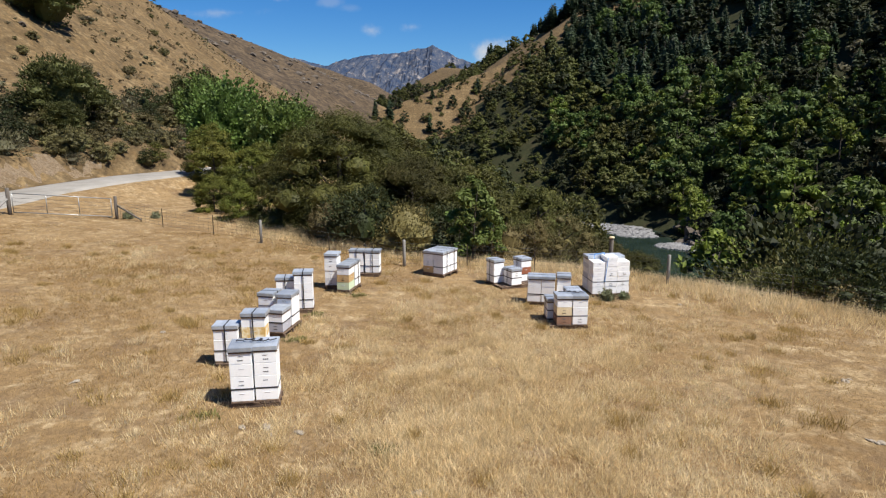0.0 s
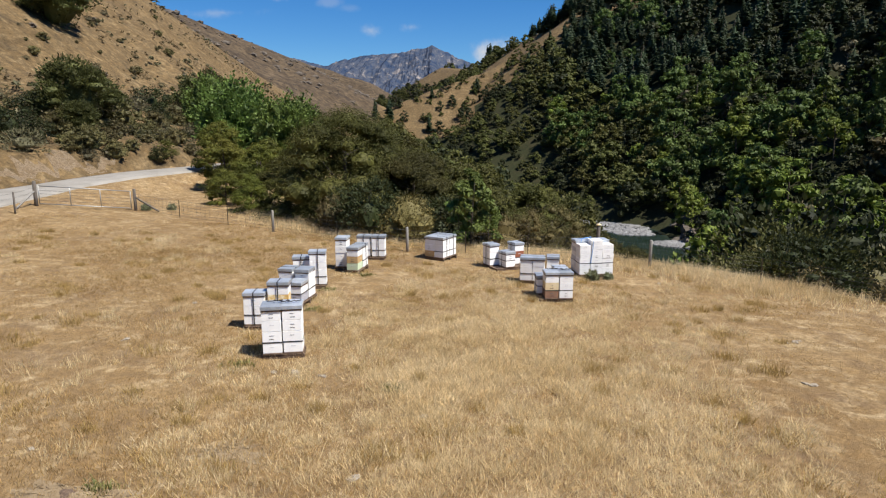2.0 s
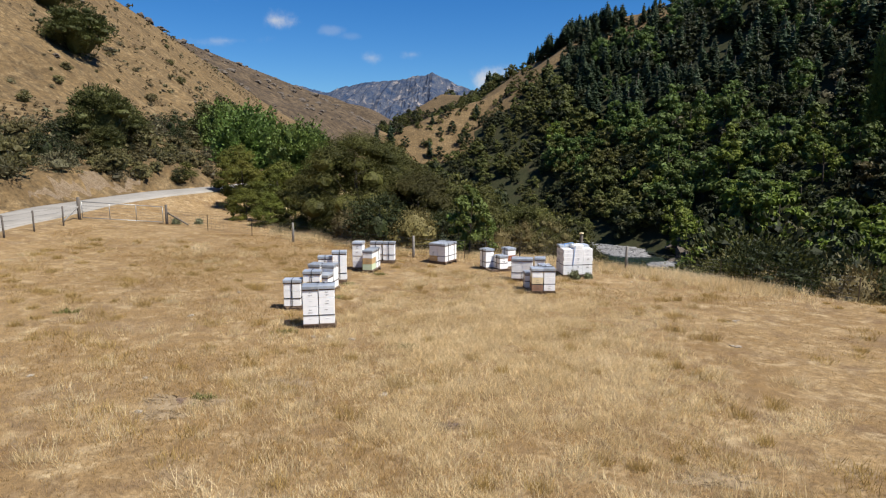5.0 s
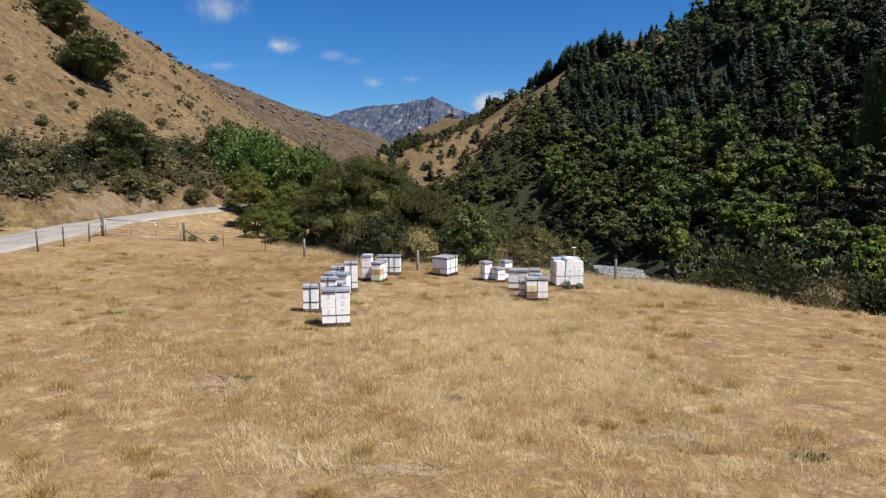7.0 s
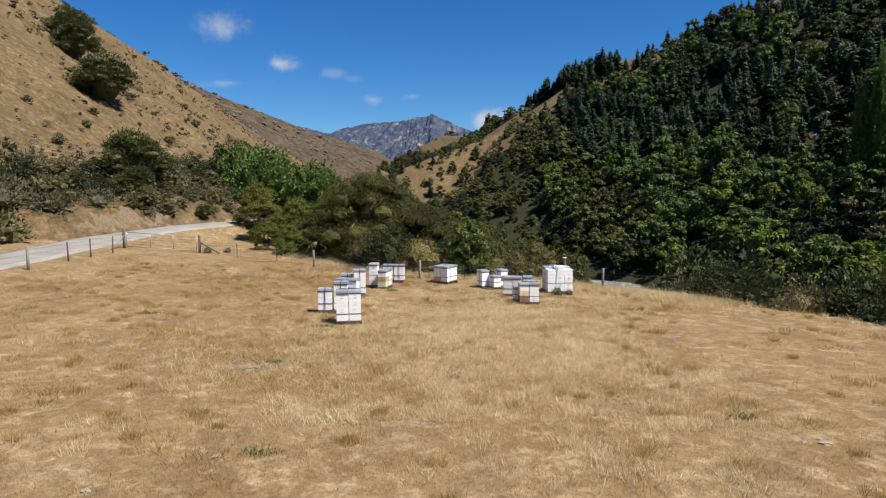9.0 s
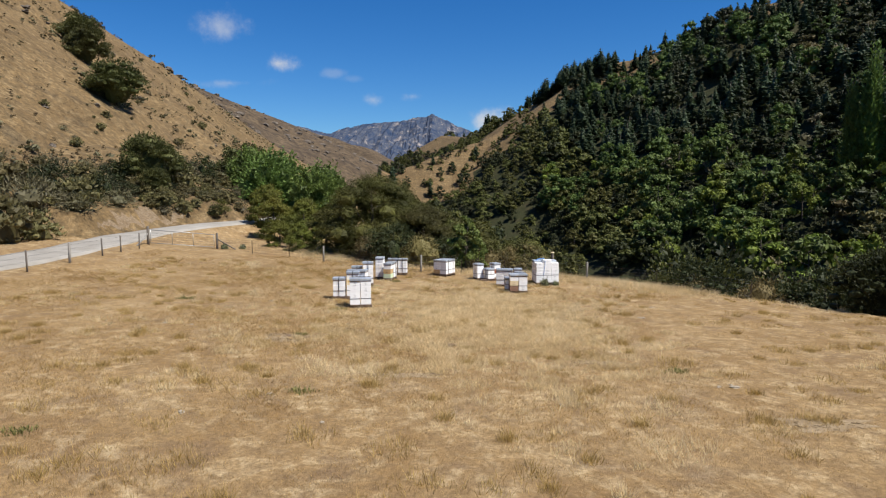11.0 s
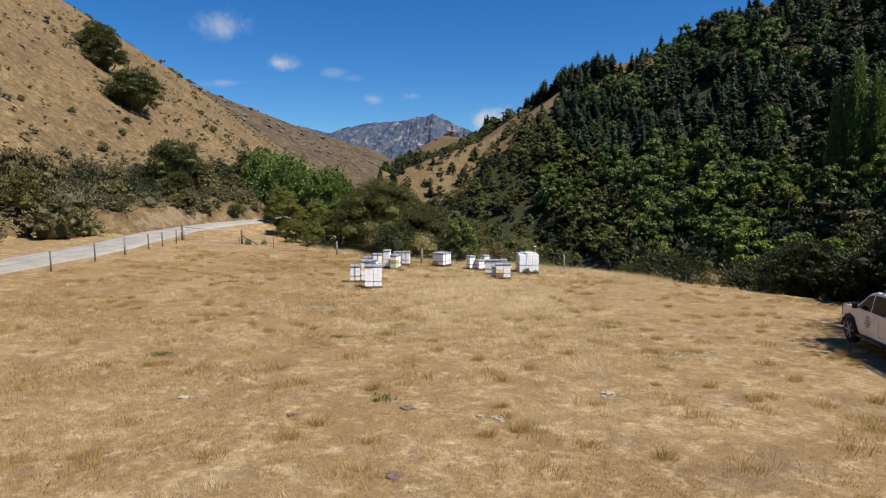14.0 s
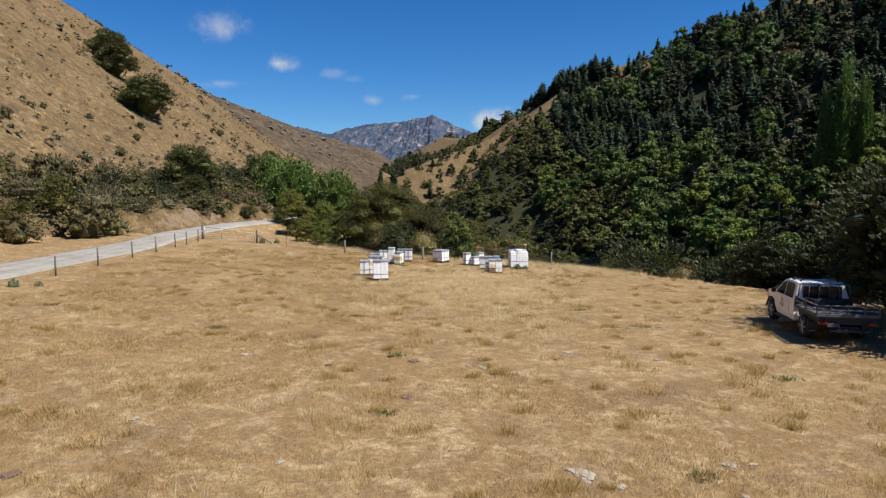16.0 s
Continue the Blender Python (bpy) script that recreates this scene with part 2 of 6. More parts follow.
def wobble(x, y, scale, seed=0.0):
    """Smooth uneven values of about -1 to 1, from a few turned sine waves."""
    out = 0
    for k, (a, f) in enumerate(((0.3, 1.0), (1.4, 1.31), (2.5, 0.77), (3.9, 1.73), (5.2, 2.41))):
        ph = seed * 3.1 + k * 1.7
        out = out + np.sin((x * math.cos(a + seed) + y * math.sin(a + seed)) * f / scale + ph + 1.3 * np.sin((x * math.sin(a) - y * math.cos(a)) * f * 0.6 / scale + ph)) / (1 + 0.5 * k)
    return out / 2.2


EDGE = [(-70, 900), (-34, 330), (-22, 220), (-14, 160), (-10, 70), (-12.5, 50), (-10, 36), (-7, 30.5), (-1, 27), (5, 25.5), (10, 22.5), (13.8, 18.5), (18, 12.5), (21.5, 5), (25, -8), (27, -30), (28, -300)]
ROAD = [(-27, -300, 1.4), (-26, -40, 1.2), (-24.4, -10, 1.0), (-23.6, 8, 0.95), (-23.6, 22, 1.0), (-24.6, 32, 1.1), (-24.6, 38, 1.25), (-22.6, 45, 1.5), (-18.5, 52, 1.7), (-16.5, 62, 1.8), (-17, 90, 2.0), (-26, 200, 3.0), (-40, 330, 3.0), (-80, 900, 6.0)]
RIVER = [(-60, 600), (-48, 420), (-34, 310), (-6, 245), (30, 205), (47, 172), (43, 130), (56, 90), (90, 30), (120, -60), (130, -300)]
RIVER_Z = -22.0
RIDGES = [  # x, y, height along the crest; slope of the flanks
    ([(-260, -260, 150), (-190, -60, 122), (-128, 70, 80), (-93, 128, 51), (-77, 166, 37.5), (-58, 207, 19), (-44, 238, 8), (-36, 262, -4)], 0.72),
    ([(-320, 120, 140), (-210, 250, 90), (-134, 305, 60), (-94, 375, 45), (-62, 495, 28), (-52, 580, 20)], 0.55),
    ([(330, -200, 90), (310, 60, 95), (225, 255, 106), (162, 322, 99), (137, 345, 87), (90, 376, 76), (62, 428, 63), (26, 535, 50), (0, 640, 60)], 0.67),
    ([(70, 400, 62), (30, 360, 37), (-12, 335, 20), (-42, 322, 8), (-56, 316, 0)], 0.62),
    ([(-500, 900, 200), (-200, 800, 90), (-90, 760, 55)], 0.5),
]


def field(x, y):
    bump = 0.27 * np.exp(-((x - 14) ** 2 + (y + 4) ** 2) / 40)
    return bump + 0.075 - 0.02326 * x - 0.02135 * y + 0.00053 * x * x + 0.00013 * y * y - 0.00059 * x * y


def land(x, y):
    """Height of the ground."""
    x, y = np.asarray(x, float), np.asarray(y, float)
    cx, cy = np.clip(x, -22, 30), np.clip(y, -30, 40)
    g = field(cx, cy) + 0.05 * wobble(x, y, 2.6) + 0.02 * wobble(x, y, 0.7, 2)
    de, _, side = seg_dist(x, y, EDGE)
    out = np.where(side > 0, de, 0.0)
    inner = g
    drop = 0.8 * (1 - np.exp(-out / 2.0)) + np.maximum(0, out - 1.0) * 0.42
    bank = np.maximum(inner - drop + 0.5 * wobble(x, y, 7, 1) * np.clip(out / 6, 0, 1), RIVER_Z - 2)
    dr, _, _ = seg_dist(x, y, RIVER)
    floor = RIVER_Z - 1.2 + np.clip((dr - 8) * 0.16, 0, 4) + 0.5 * wobble(x, y, 9, 4) * np.clip((dr - 6) / 8, 0, 1) + np.maximum(0, y - 330) * 0.045
    h = np.where(side > 0, np.maximum(bank, floor), inner)
    rd, rz, rs = seg_dist(x, y, ROAD)
    # the road lies on a low bench; the cut bank and the hill rise beyond it
    k = np.clip((5.0 - rd) / 2.6, 0, 1)
    k = k * k * (3 - 2 * k)
    inside = (side <= 0)
    h = np.where(inside, h * (1 - k) + (rz - 0.12) * k, h)
    beyond = np.where(rs > 0, np.maximum(rd - 3.2, 0), 0)
    flat = 0.2 + 9.0 * np.clip((36 - y) / 13, 0, 1)
    up = np.maximum(beyond - flat, 0)
    cut = rz + np.minimum(beyond, flat) * 0.03 + np.minimum(up * 1.1, 1.7) + np.maximum(up - 1.5, 0) * 0.30 + 0.25 * wobble(x, y, 3.2, 3) * np.clip(up / 2, 0, 1)
    cut = np.minimum(cut, rz + 15) - np.maximum(0, y - 95) * 0.35
    h = np.where((rs > 0) & inside & (beyond > 0), np.maximum(h, cut), h)
    for i, (crest, slope) in enumerate(RIDGES):
        d, top, _ = seg_dist(x, y, crest)
        rough = np.clip(d / 25, 0.25, 1)
        r = top - slope * np.sqrt(d * d + 9) + slope * 3 + rough * (1.4 * wobble(x, y, 14, i) + 0.7 * wobble(x, y, 5, i + 5) + 3.5 * wobble(x, y, 42, i + 9) * np.clip(d / 60, 0, 1))
        r = np.where((rs > 0) | (y > 110) if i in (0, 1) else (side > 0) | (y > 170), r, -50)
        h = np.maximum(h, r)
    return h


def spread(n, near, far):
    """Grid lines, close together in the middle."""
    k = np.arcsinh(far / near)
    return near * np.sinh(np.linspace(-k, k, n))


def ground_material(name, a, b, c, patch, scale, pale, grit=40):
    """Dry ground: pale and dark straw, bare brown soil and thin green in patches."""
    a, b, c, patch, pale = (toned(q) for q in (a, b, c, patch, pale))
    m = bpy.data.materials.new(name)
    m.use_nodes = True
    nt = m.node_tree
    N, L = nt.nodes.new, nt.links.new
    bs = nt.nodes["Principled BSDF"]
    bs.inputs["Roughness"].default_value, bs.inputs["Specular IOR Level"].default_value = 0.95, 0.1
    pos = N("ShaderNodeNewGeometry").outputs["Position"]

    def tex(s, detail=6, rough=0.62, dist=0.0):
        n = N("ShaderNodeTexNoise")
        n.inputs["Scale"].default_value, n.inputs["Detail"].default_value, n.inputs["Roughness"].default_value, n.inputs["Distortion"].default_value = s, detail, rough, dist
        L(pos, n.inputs["Vector"])
        return n.outputs["Fac"]

    def ramp(fac, lo, hi):
        r = N("ShaderNodeMapRange")
        r.inputs["From Min"].default_value, r.inputs["From Max"].default_value = lo, hi
        L(fac, r.inputs["Value"])
        return r.outputs[0]

    def mix(fac, p, q):
        x = N("ShaderNodeMixRGB")
        L(fac, x.inputs[0])
        for s, v in ((1, p), (2, q)):
            if isinstance(v, tuple):
                x.inputs[s].default_value = col(v)
            else:
                L(v, x.inputs[s])
        return x.outputs[0]
    base = mix(ramp(tex(scale), 0.36, 0.64), a, b)
    base = mix(ramp(tex(scale * 4.3, 7, 0.7, 0.8), 0.48, 0.70), base, pale)
    base = mix(ramp(tex(scale * 9, 8, 0.7), 0.42, 0.68), base, c)
    soil = N("ShaderNodeMath")
    soil.operation = "MULTIPLY"
    L(ramp(tex(scale * 1.7, 8, 0.6, 0.6), 0.54, 0.68), soil.inputs[0])
    soil.inputs[1].default_value = 0.55
    base = mix(soil.outputs[0], base, patch)
    grain = N("ShaderNodeMixRGB")
    grain.blend_type = "MULTIPLY"
    grain.inputs[0].default_value = 0.75
    g = N("ShaderNodeValToRGB")
    g.color_ramp.elements[0].position, g.color_ramp.elements[0].color = 0.34, (0.45, 0.42, 0.40, 1)
    g.color_ramp.elements[1].position, g.color_ramp.elements[1].color = 0.62, (1.25, 1.25, 1.25, 1)
    L(tex(scale * grit, 8, 0.8), g.inputs[0])
    L(base, grain.inputs[1])
    L(g.outputs[0], grain.inputs[2])
    base = grain.outputs[0]
    L(base, bs.inputs["Base Color"])
    bn = N("ShaderNodeBump")
    bn.inputs["Strength"].default_value, bn.inputs["Distance"].default_value = 0.7, 0.06
    L(tex(scale * 30, 8, 0.75), bn.inputs["Height"])
    L(bn.outputs[0], bs.inputs["Normal"])
    return m


G_FIELD = ground_material("dry_grass_ground", (0.318, 0.203, 0.092), (0.428, 0.294, 0.146), (0.255, 0.170, 0.088), (0.215, 0.145, 0.092), 0.35, (0.66, 0.515, 0.305), 34)
G_HILL = ground_material("hill_grass", (0.180, 0.119, 0.056), (0.280, 0.190, 0.092), (0.098, 0.072, 0.040), (0.088, 0.070, 0.046), 0.15, (0.39, 0.285, 0.155), 24)
G_ROCKY = ground_material("rocky_hillside", (0.105, 0.076, 0.048), (0.165, 0.120, 0.074), (0.042, 0.035, 0.029), (0.034, 0.029, 0.026), 0.05, (0.25, 0.185, 0.115), 8)
G_FOREST = ground_material("forest_floor", (0.040, 0.042, 0.020), (0.062, 0.060, 0.028), (0.035, 0.045, 0.020), (0.085, 0.065, 0.038), 0.15, (0.065, 0.068, 0.032), 20)
G_BANK = ground_material("cut_bank", (0.25, 0.178, 0.105), (0.34, 0.255, 0.165), (0.17, 0.122, 0.075), (0.28, 0.225, 0.165), 0.9, (0.40, 0.325, 0.235), 20)


def zone(x, y):
    """0 field, 1 hill grass, 2 rocky hill, 3 forest floor, 4 cut bank, 5 river stones."""
    de, _, side = seg_dist(x, y, EDGE)
    rd, rz, rs = seg_dist(x, y, ROAD)
    dr, _, _ = seg_dist(x, y, RIVER)
    z = np.zeros(np.shape(x), int)
    j = wobble(x, y, 6, 7)
    z[(rs > 0) & (side <= 0) & (rd > 3 + 9.0 * np.clip((36 - y) / 13, 0, 1) + 0.8 * j)] = 1
    z[(side > 0) & (de > 1.0 + 0.5 * j)] = 3
    d2, t2, _ = seg_dist(x, y, RIDGES[1][0])
    d0, t0, _ = seg_dist(x, y, RIDGES[0][0])
    r2, r0 = t2 - RIDGES[1][1] * d2, t0 - RIDGES[0][1] * d0
    z[(r2 > r0 + 2 * j) & (r2 > -8) & (y > 150)] = 2
    z[(y > 540) & (x < 10)] = 2
    dg, _, _ = seg_dist(x, y, [(100, 372), (62, 428), (26, 535), (-20, 640)])
    z[(side > 0) & (dg < 21 + 6 * j)] = 1
    dg, _, _ = seg_dist(x, y, [(205, 277), (137, 345), (100, 372)])
    z[(side > 0) & (dg < 19 + 12 * wobble(x, y, 11, 3))] = 1
    ds, _, _ = seg_dist(x, y, [(50, 380), (-12, 335), (-50, 318)])
    z[(side > 0) & (ds < 34 + 6 * j)] = 1
    return z


def build_ground():
    gx = spread(400, 18.0, 1400) + 2
    gy = spread(520, 18.0, 1500) + 10
    gy = gy[gy > -400]
    X, Y = np.meshgrid(gx, gy)
    Z = land(X, Y)
    nx, ny = len(gx), len(gy)
    verts = np.stack([X, Y, Z], -1).reshape(-1, 3)
    i = (np.arange(ny - 1)[:, None] * nx + np.arange(nx - 1)[None, :]).ravel()
    faces = np.stack([i, i + 1, i + nx + 1, i + nx], -1)
    me = mesh_from("ground", verts, faces, None, True)
    for m in (G_FIELD, G_HILL, G_ROCKY, G_FOREST, G_BANK, M_STONES):
        me.materials.append(m)
    c = verts[faces].mean(1)
    me.polygons.foreach_set("material_index", zone(c[:, 0], c[:, 1]).astype(np.int32))
    tagged(new("ground", me), "dry golden paddock running into grassy hills and a wooded gully", "ground", kind="structure")


def ribbon(pts, halves, step, lift, cross):
    """A strip along a smooth line: rows of points across it, laid at the heights that lift(x, y, across) gives."""
    pts = [Vector(p[:2]) for p in pts]
    fine = []
    for i in range(len(pts) - 1):
        p0, p1, p2, p3 = pts[max(i - 1, 0)], pts[i], pts[i + 1], pts[min(i + 2, len(pts) - 1)]
        n = max(2, int((p2 - p1).length / step))
        for k in range(n):
            t = k / n
            fine.append(0.5 * ((2 * p1) + (p2 - p0) * t + (2 * p0 - 5 * p1 + 4 * p2 - p3) * t * t + (3 * p1 - p0 - 3 * p2 + p3) * t ** 3))
    fine.append(pts[-1])
    rows = []
    for i, p in enumerate(fine):
        d = (fine[min(i + 1, len(fine) - 1)] - fine[max(i - 1, 0)]).normalized()
        nrm = Vector((d.y, -d.x))
        w = 1 + 0.06 * math.sin(i * 0.37) + 0.04 * math.sin(i * 0.91)
        rows.append([(*(p + nrm * halves * w * c), lift(p + nrm * halves * w * c, c)) for c in cross])
    n = len(cross)
    v = np.array(rows).reshape(-1, 3)
    i = (np.arange(len(rows) - 1)[:, None] * n + np.arange(n - 1)[None, :]).ravel()
    return v, np.stack([i, i + n, i + n + 1, i + 1], -1)


def build_road():
    def lift(p, c):
        _, rz, _ = seg_dist(np.array([p.x]), np.array([p.y]), ROAD)
        return float(rz[0]) + 0.06 * (1 - c * c) - 0.02 * math.exp(-((abs(c) - 0.5) / 0.18) ** 2) - (0.28 if abs(c) > 0.99 else 0)
    v, f = ribbon(ROAD[1:11], 2.1, 0.8, lift, [-1, -0.93, -0.7, -0.5, -0.3, 0, 0.3, 0.5, 0.7, 0.93, 1])
    tagged(new("road", mesh_from("road", v, f, M_GRAVEL, True)), "pale grey gravel road curving round the foot of the hill", "road", kind="structure")


def water_material():
    m = material("river_water", [(0.010, 0.020, 0.016), (0.03, 0.045, 0.035)], 0.2, 1.2, 0.06, 0.35, bump_scale=1.4, coords="World", spec=0.5)
    return m


def build_river():
    v, f = ribbon(RIVER, 11, 4, lambda p, c: RIVER_Z, [-1, -0.5, 0, 0.5, 1])
    v[:, 2] += np.maximum(0, v[:, 1] - 330) * 0.045
    tagged(new("water", mesh_from("water", v, f, water_material(), True)), "dark river water running through the gully", "water", kind="structure")


build_ground()
build_road()
build_river()


def build_bank():
    """The raw cut above the road bend, pale soil with a ragged upper and lower edge."""
    rows, cross = [], np.linspace(0, 1, 9)
    a, b = Vector((-24.9, 36.5)), Vector((-22.0, 47.0))
    d = (b - a).normalized()
    out = Vector((-d.y, d.x))
    n = 46
    for i in range(n):
        p = a.lerp(b, i / (n - 1))
        fade = min(1, 4 * i / n, 4 * (n - 1 - i) / n)
        lo = 3.5 + 0.3 * math.sin(i * 0.31) + 0.2 * math.sin(i * 1.13)
        hi = lo + 0.1 + (1.1 + 0.5 * math.sin(i * 0.47 + 1) + 0.35 * math.sin(i * 1.7)) * fade
        q = [p + out * (lo + (hi - lo) * c) for c in cross]
        rows.append([(v.x, v.y, float(land(v.x, v.y)) + 0.05 + 0.10 * math.sin(3.1 * c + i) * c * (1 - c) - (0.12 if c in (0.0, 1.0) else 0)) for v, c in zip(q, cross)])
    v = np.array(rows).reshape(-1, 3)
    n = len(cross)
    i = (np.arange(len(rows) - 1)[:, None] * n + np.arange(n - 1)[None, :]).ravel()
    tagged(new("bank", mesh_from("bank", v, np.stack([i, i + 1, i + n + 1, i + n], -1), G_BANK, True)), "raw pale earth bank cut beside the gravel road", "bank", kind="structure")


build_bank()


def build_mountains():
    """A bare range at the head of the valley, with scree runs."""
    m = bpy.data.materials.new("far_mountain")
    m.use_nodes = True
    nt = m.node_tree
    N, L = nt.nodes.new, nt.links.new
    b = nt.nodes["Principled BSDF"]
    b.inputs["Roughness"].default_value, b.inputs["Specular IOR Level"].default_value = 1.0, 0.0
    geo = N("ShaderNodeNewGeometry")
    mp = N("ShaderNodeMapping")
    mp.inputs["Scale"].default_value = (0.030, 0.010, 0.030)
    L(geo.outputs["Position"], mp.inputs["Vector"])
    n = N("ShaderNodeTexNoise")
    n.inputs["Scale"].default_value, n.inputs["Detail"].default_value, n.inputs["Roughness"].default_value, n.inputs["Distortion"].default_value = 1.0, 12, 0.72, 0.9
    L(mp.outputs[0], n.inputs["Vector"])
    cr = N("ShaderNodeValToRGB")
    # the blue haze of distance is put into the rock's darker tones
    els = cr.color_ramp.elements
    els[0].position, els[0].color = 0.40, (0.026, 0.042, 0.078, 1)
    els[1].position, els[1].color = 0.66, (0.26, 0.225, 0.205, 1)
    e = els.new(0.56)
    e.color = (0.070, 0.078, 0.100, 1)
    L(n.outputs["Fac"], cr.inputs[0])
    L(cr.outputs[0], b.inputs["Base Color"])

    def range_of(name, crest, depth, y0, peak, label):
        # crest: (x, height); a heightfield with gullies running down the face
        n, k = 420, 120
        xs = np.linspace(crest[0][0], crest[-1][0], n)
        top = np.interp(xs, [c[0] for c in crest], [c[1] for c in crest])
        top = top + 2.5 * wobble(xs, 0 * xs, 11, 1) + 2.0 * wobble(xs, 0 * xs, 4, 2)
        t = np.linspace(0, 1, k)
        X, T = np.meshgrid(xs, t)
        # spurs fan out from the peak and split into smaller ribs
        lean = (X - peak) / (1 + 0.9 * T)
        rough = np.array([noise.ridged_multi_fractal(Vector((a / 62, b * 2.6, y0)), 0.85, 2.1, 6, 1.0, 2.0) for a, b in zip(lean.ravel(), T.ravel())]).reshape(X.shape)
        deep = np.sin(np.pi * np.clip(T * 0.8 + 0.04, 0, 1))
        Z = top[None, :] * (1 - T ** 1.05) + 26 * (rough - 1.6) * deep - 30 * T
        Y = y0 - depth * T
        v = np.stack([X, Y, Z], -1).reshape(-1, 3)
        i = (np.arange(k - 1)[:, None] * n + np.arange(n - 1)[None, :]).ravel()
        f = np.stack([i, i + n, i + n + 1, i + 1], -1)
        tagged(new(name, mesh_from(name, v, f, m, False)), label, "mountain", kind="structure")
    range_of("backdrop_mountain", [(-760, 190), (-640, 200), (-536, 215), (-474, 229), (-403, 250), (-315, 268), (-199, 278), (-140, 285), (-85, 298), (-41, 308), (2, 290), (46, 268), (94, 250), (145, 232), (255, 224), (500, 260)], 1000, 2550, -41, "bare mountain range coloured haze blue with pale scree runs")
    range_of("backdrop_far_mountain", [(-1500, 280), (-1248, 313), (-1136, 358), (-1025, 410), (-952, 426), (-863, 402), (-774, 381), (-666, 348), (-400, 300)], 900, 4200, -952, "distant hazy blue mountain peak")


build_mountains()

# ---- vegetation ----


def leaf_cards(rng, centres, radii, count, size, flat=1.0, up=0.35, shell=0.55, droop=0.0, thin=0.42):
    """Small pointed leaf-sprays round lumpy masses, as loose triangles pairs. Returns vertices and quads."""
    k = rng.integers(0, len(centres), count)
    d = rng.normal(size=(count, 3))
    d /= np.linalg.norm(d, axis=1)[:, None]
    d[:, 2] = np.where(d[:, 2] < -0.25, -d[:, 2] * 0.6, d[:, 2])
    r = radii[k] * (shell + (1.08 - shell) * rng.random(count) ** 0.6)
    p = centres[k] + d * r[:, None] * np.array([1, 1, flat])
    nrm = d + rng.normal(size=(count, 3)) * 0.55 + np.array([0, 0, up])
    nrm /= np.linalg.norm(nrm, axis=1)[:, None]
    a = np.cross(nrm, rng.normal(size=(count, 3)))
    a /= np.linalg.norm(a, axis=1)[:, None] + 1e-9
    a[:, 2] -= droop
    b = np.cross(nrm, a)
    s = size * (0.6 + 0.9 * rng.random(count))[:, None]
    v = np.stack([p - a * s * 0.9, p + b * s * thin + nrm * s * 0.1, p + a * s, p - b * s * thin + nrm * s * 0.1], 1).reshape(-1, 3)
    f = np.arange(count * 4).reshape(-1, 4)
    return v, f


ICO = {}


def ico(level=2):
    if level not in ICO:
        bm = bmesh.new()
        bmesh.ops.create_icosphere(bm, subdivisions=level, radius=1)
        bm.verts.ensure_lookup_table()
        bm.verts.index_update()
        ICO[level] = (np.array([v.co[:] for v in bm.verts]), np.array([[v.index for v in f.verts] for f in bm.faces]))
        bm.free()
    return ICO[level]


def cores(rng, centres, radii, flat, scale=0.72, level=2):
    """Dense inner foliage: uneven lumps."""
    v0, f0 = ico(level)
    vs, fs, n = [], [], 0
    for c, r in zip(centres, radii):
        w = 1 + 0.35 * (rng.random(len(v0)) - 0.5)
        vs.append(c + v0 * (r * scale * w)[:, None] * np.array([1, 1, flat]))
        fs.append(f0 + n)
        n += len(v0)
    return np.concatenate(vs), np.concatenate(fs)


def foliage(name, rng, centres, radii, count, size, mat, flat=0.8, core=0.72, level=2, **kw):
    centres, radii = np.asarray(centres, float), np.asarray(radii, float)
    v, q = leaf_cards(rng, centres, radii, count, size, flat, **kw)
    t = np.concatenate([q[:, [0, 1, 2]], q[:, [0, 2, 3]]])
    if core:
        cv, cf = cores(rng, centres, radii, flat, core, level)
        t = np.concatenate([t, cf + len(v)])
        v = np.concatenate([v, cv])
    return v, t


def crown_clumps(rng, n, width, height, base, shape="round", fat=1.0, fill=0.25):
    """Centres and radii of the leaf masses of a crown."""
    out, rad = [], []
    for i in range(n):
        a, h = rng.random() * 6.283, rng.random()
        if shape == "round":
            w = math.sqrt(max(0.05, 1 - (2 * h - 0.75) ** 2 / 1.7))
        elif shape == "column":
            w = 0.55 + 0.45 * math.sin(math.pi * min(1, 0.15 + h * 0.8))
        elif shape == "dome":
            w = math.sqrt(max(0.03, 1 - h * h))
        else:
            w = 1 - h * 0.9
        q = w * width / 2 * math.sqrt(fill + (1 - fill) * rng.random()) * 0.84
        out.append((math.cos(a) * q, math.sin(a) * q, base + h * height * 0.92))
        rad.append(fat * width * (0.13 + 0.11 * rng.random()) * (1.15 - 0.45 * h))
    return np.array(out), np.array(rad)


def trunk_bm(rng, height, r, limbs, spread_w, lean=0.15):
    bm = bmesh.new()
    x, y = rng.normal() * lean, rng.normal() * lean
    pts = [(x * t * t * height * 0.3, y * t * t * height * 0.3, -0.6 + t * (height + 0.6)) for t in (0, 0.25, 0.5, 0.75, 1)]
    tube(bm, pts, [r * 1.35, r, r * 0.8, r * 0.55, r * 0.2], 7)
    for i in range(limbs):
        t = 0.25 + 0.6 * rng.random()
        z = t * height
        a = i * 2.4 + rng.random()
        L = spread_w * (0.5 + 0.5 * rng.random()) * (1.1 - t * 0.6)
        o = Vector((x * t * t * height * 0.3, y * t * t * height * 0.3, z))
        e = o + Vector((math.cos(a) * L, math.sin(a) * L, L * (0.5 + 0.3 * rng.random())))
        tube(bm, [o, o.lerp(e, 0.5) + Vector((0, 0, -0.08 * L)), e], [r * 0.5, r * 0.3, r * 0.08], 5, False)
    return bm


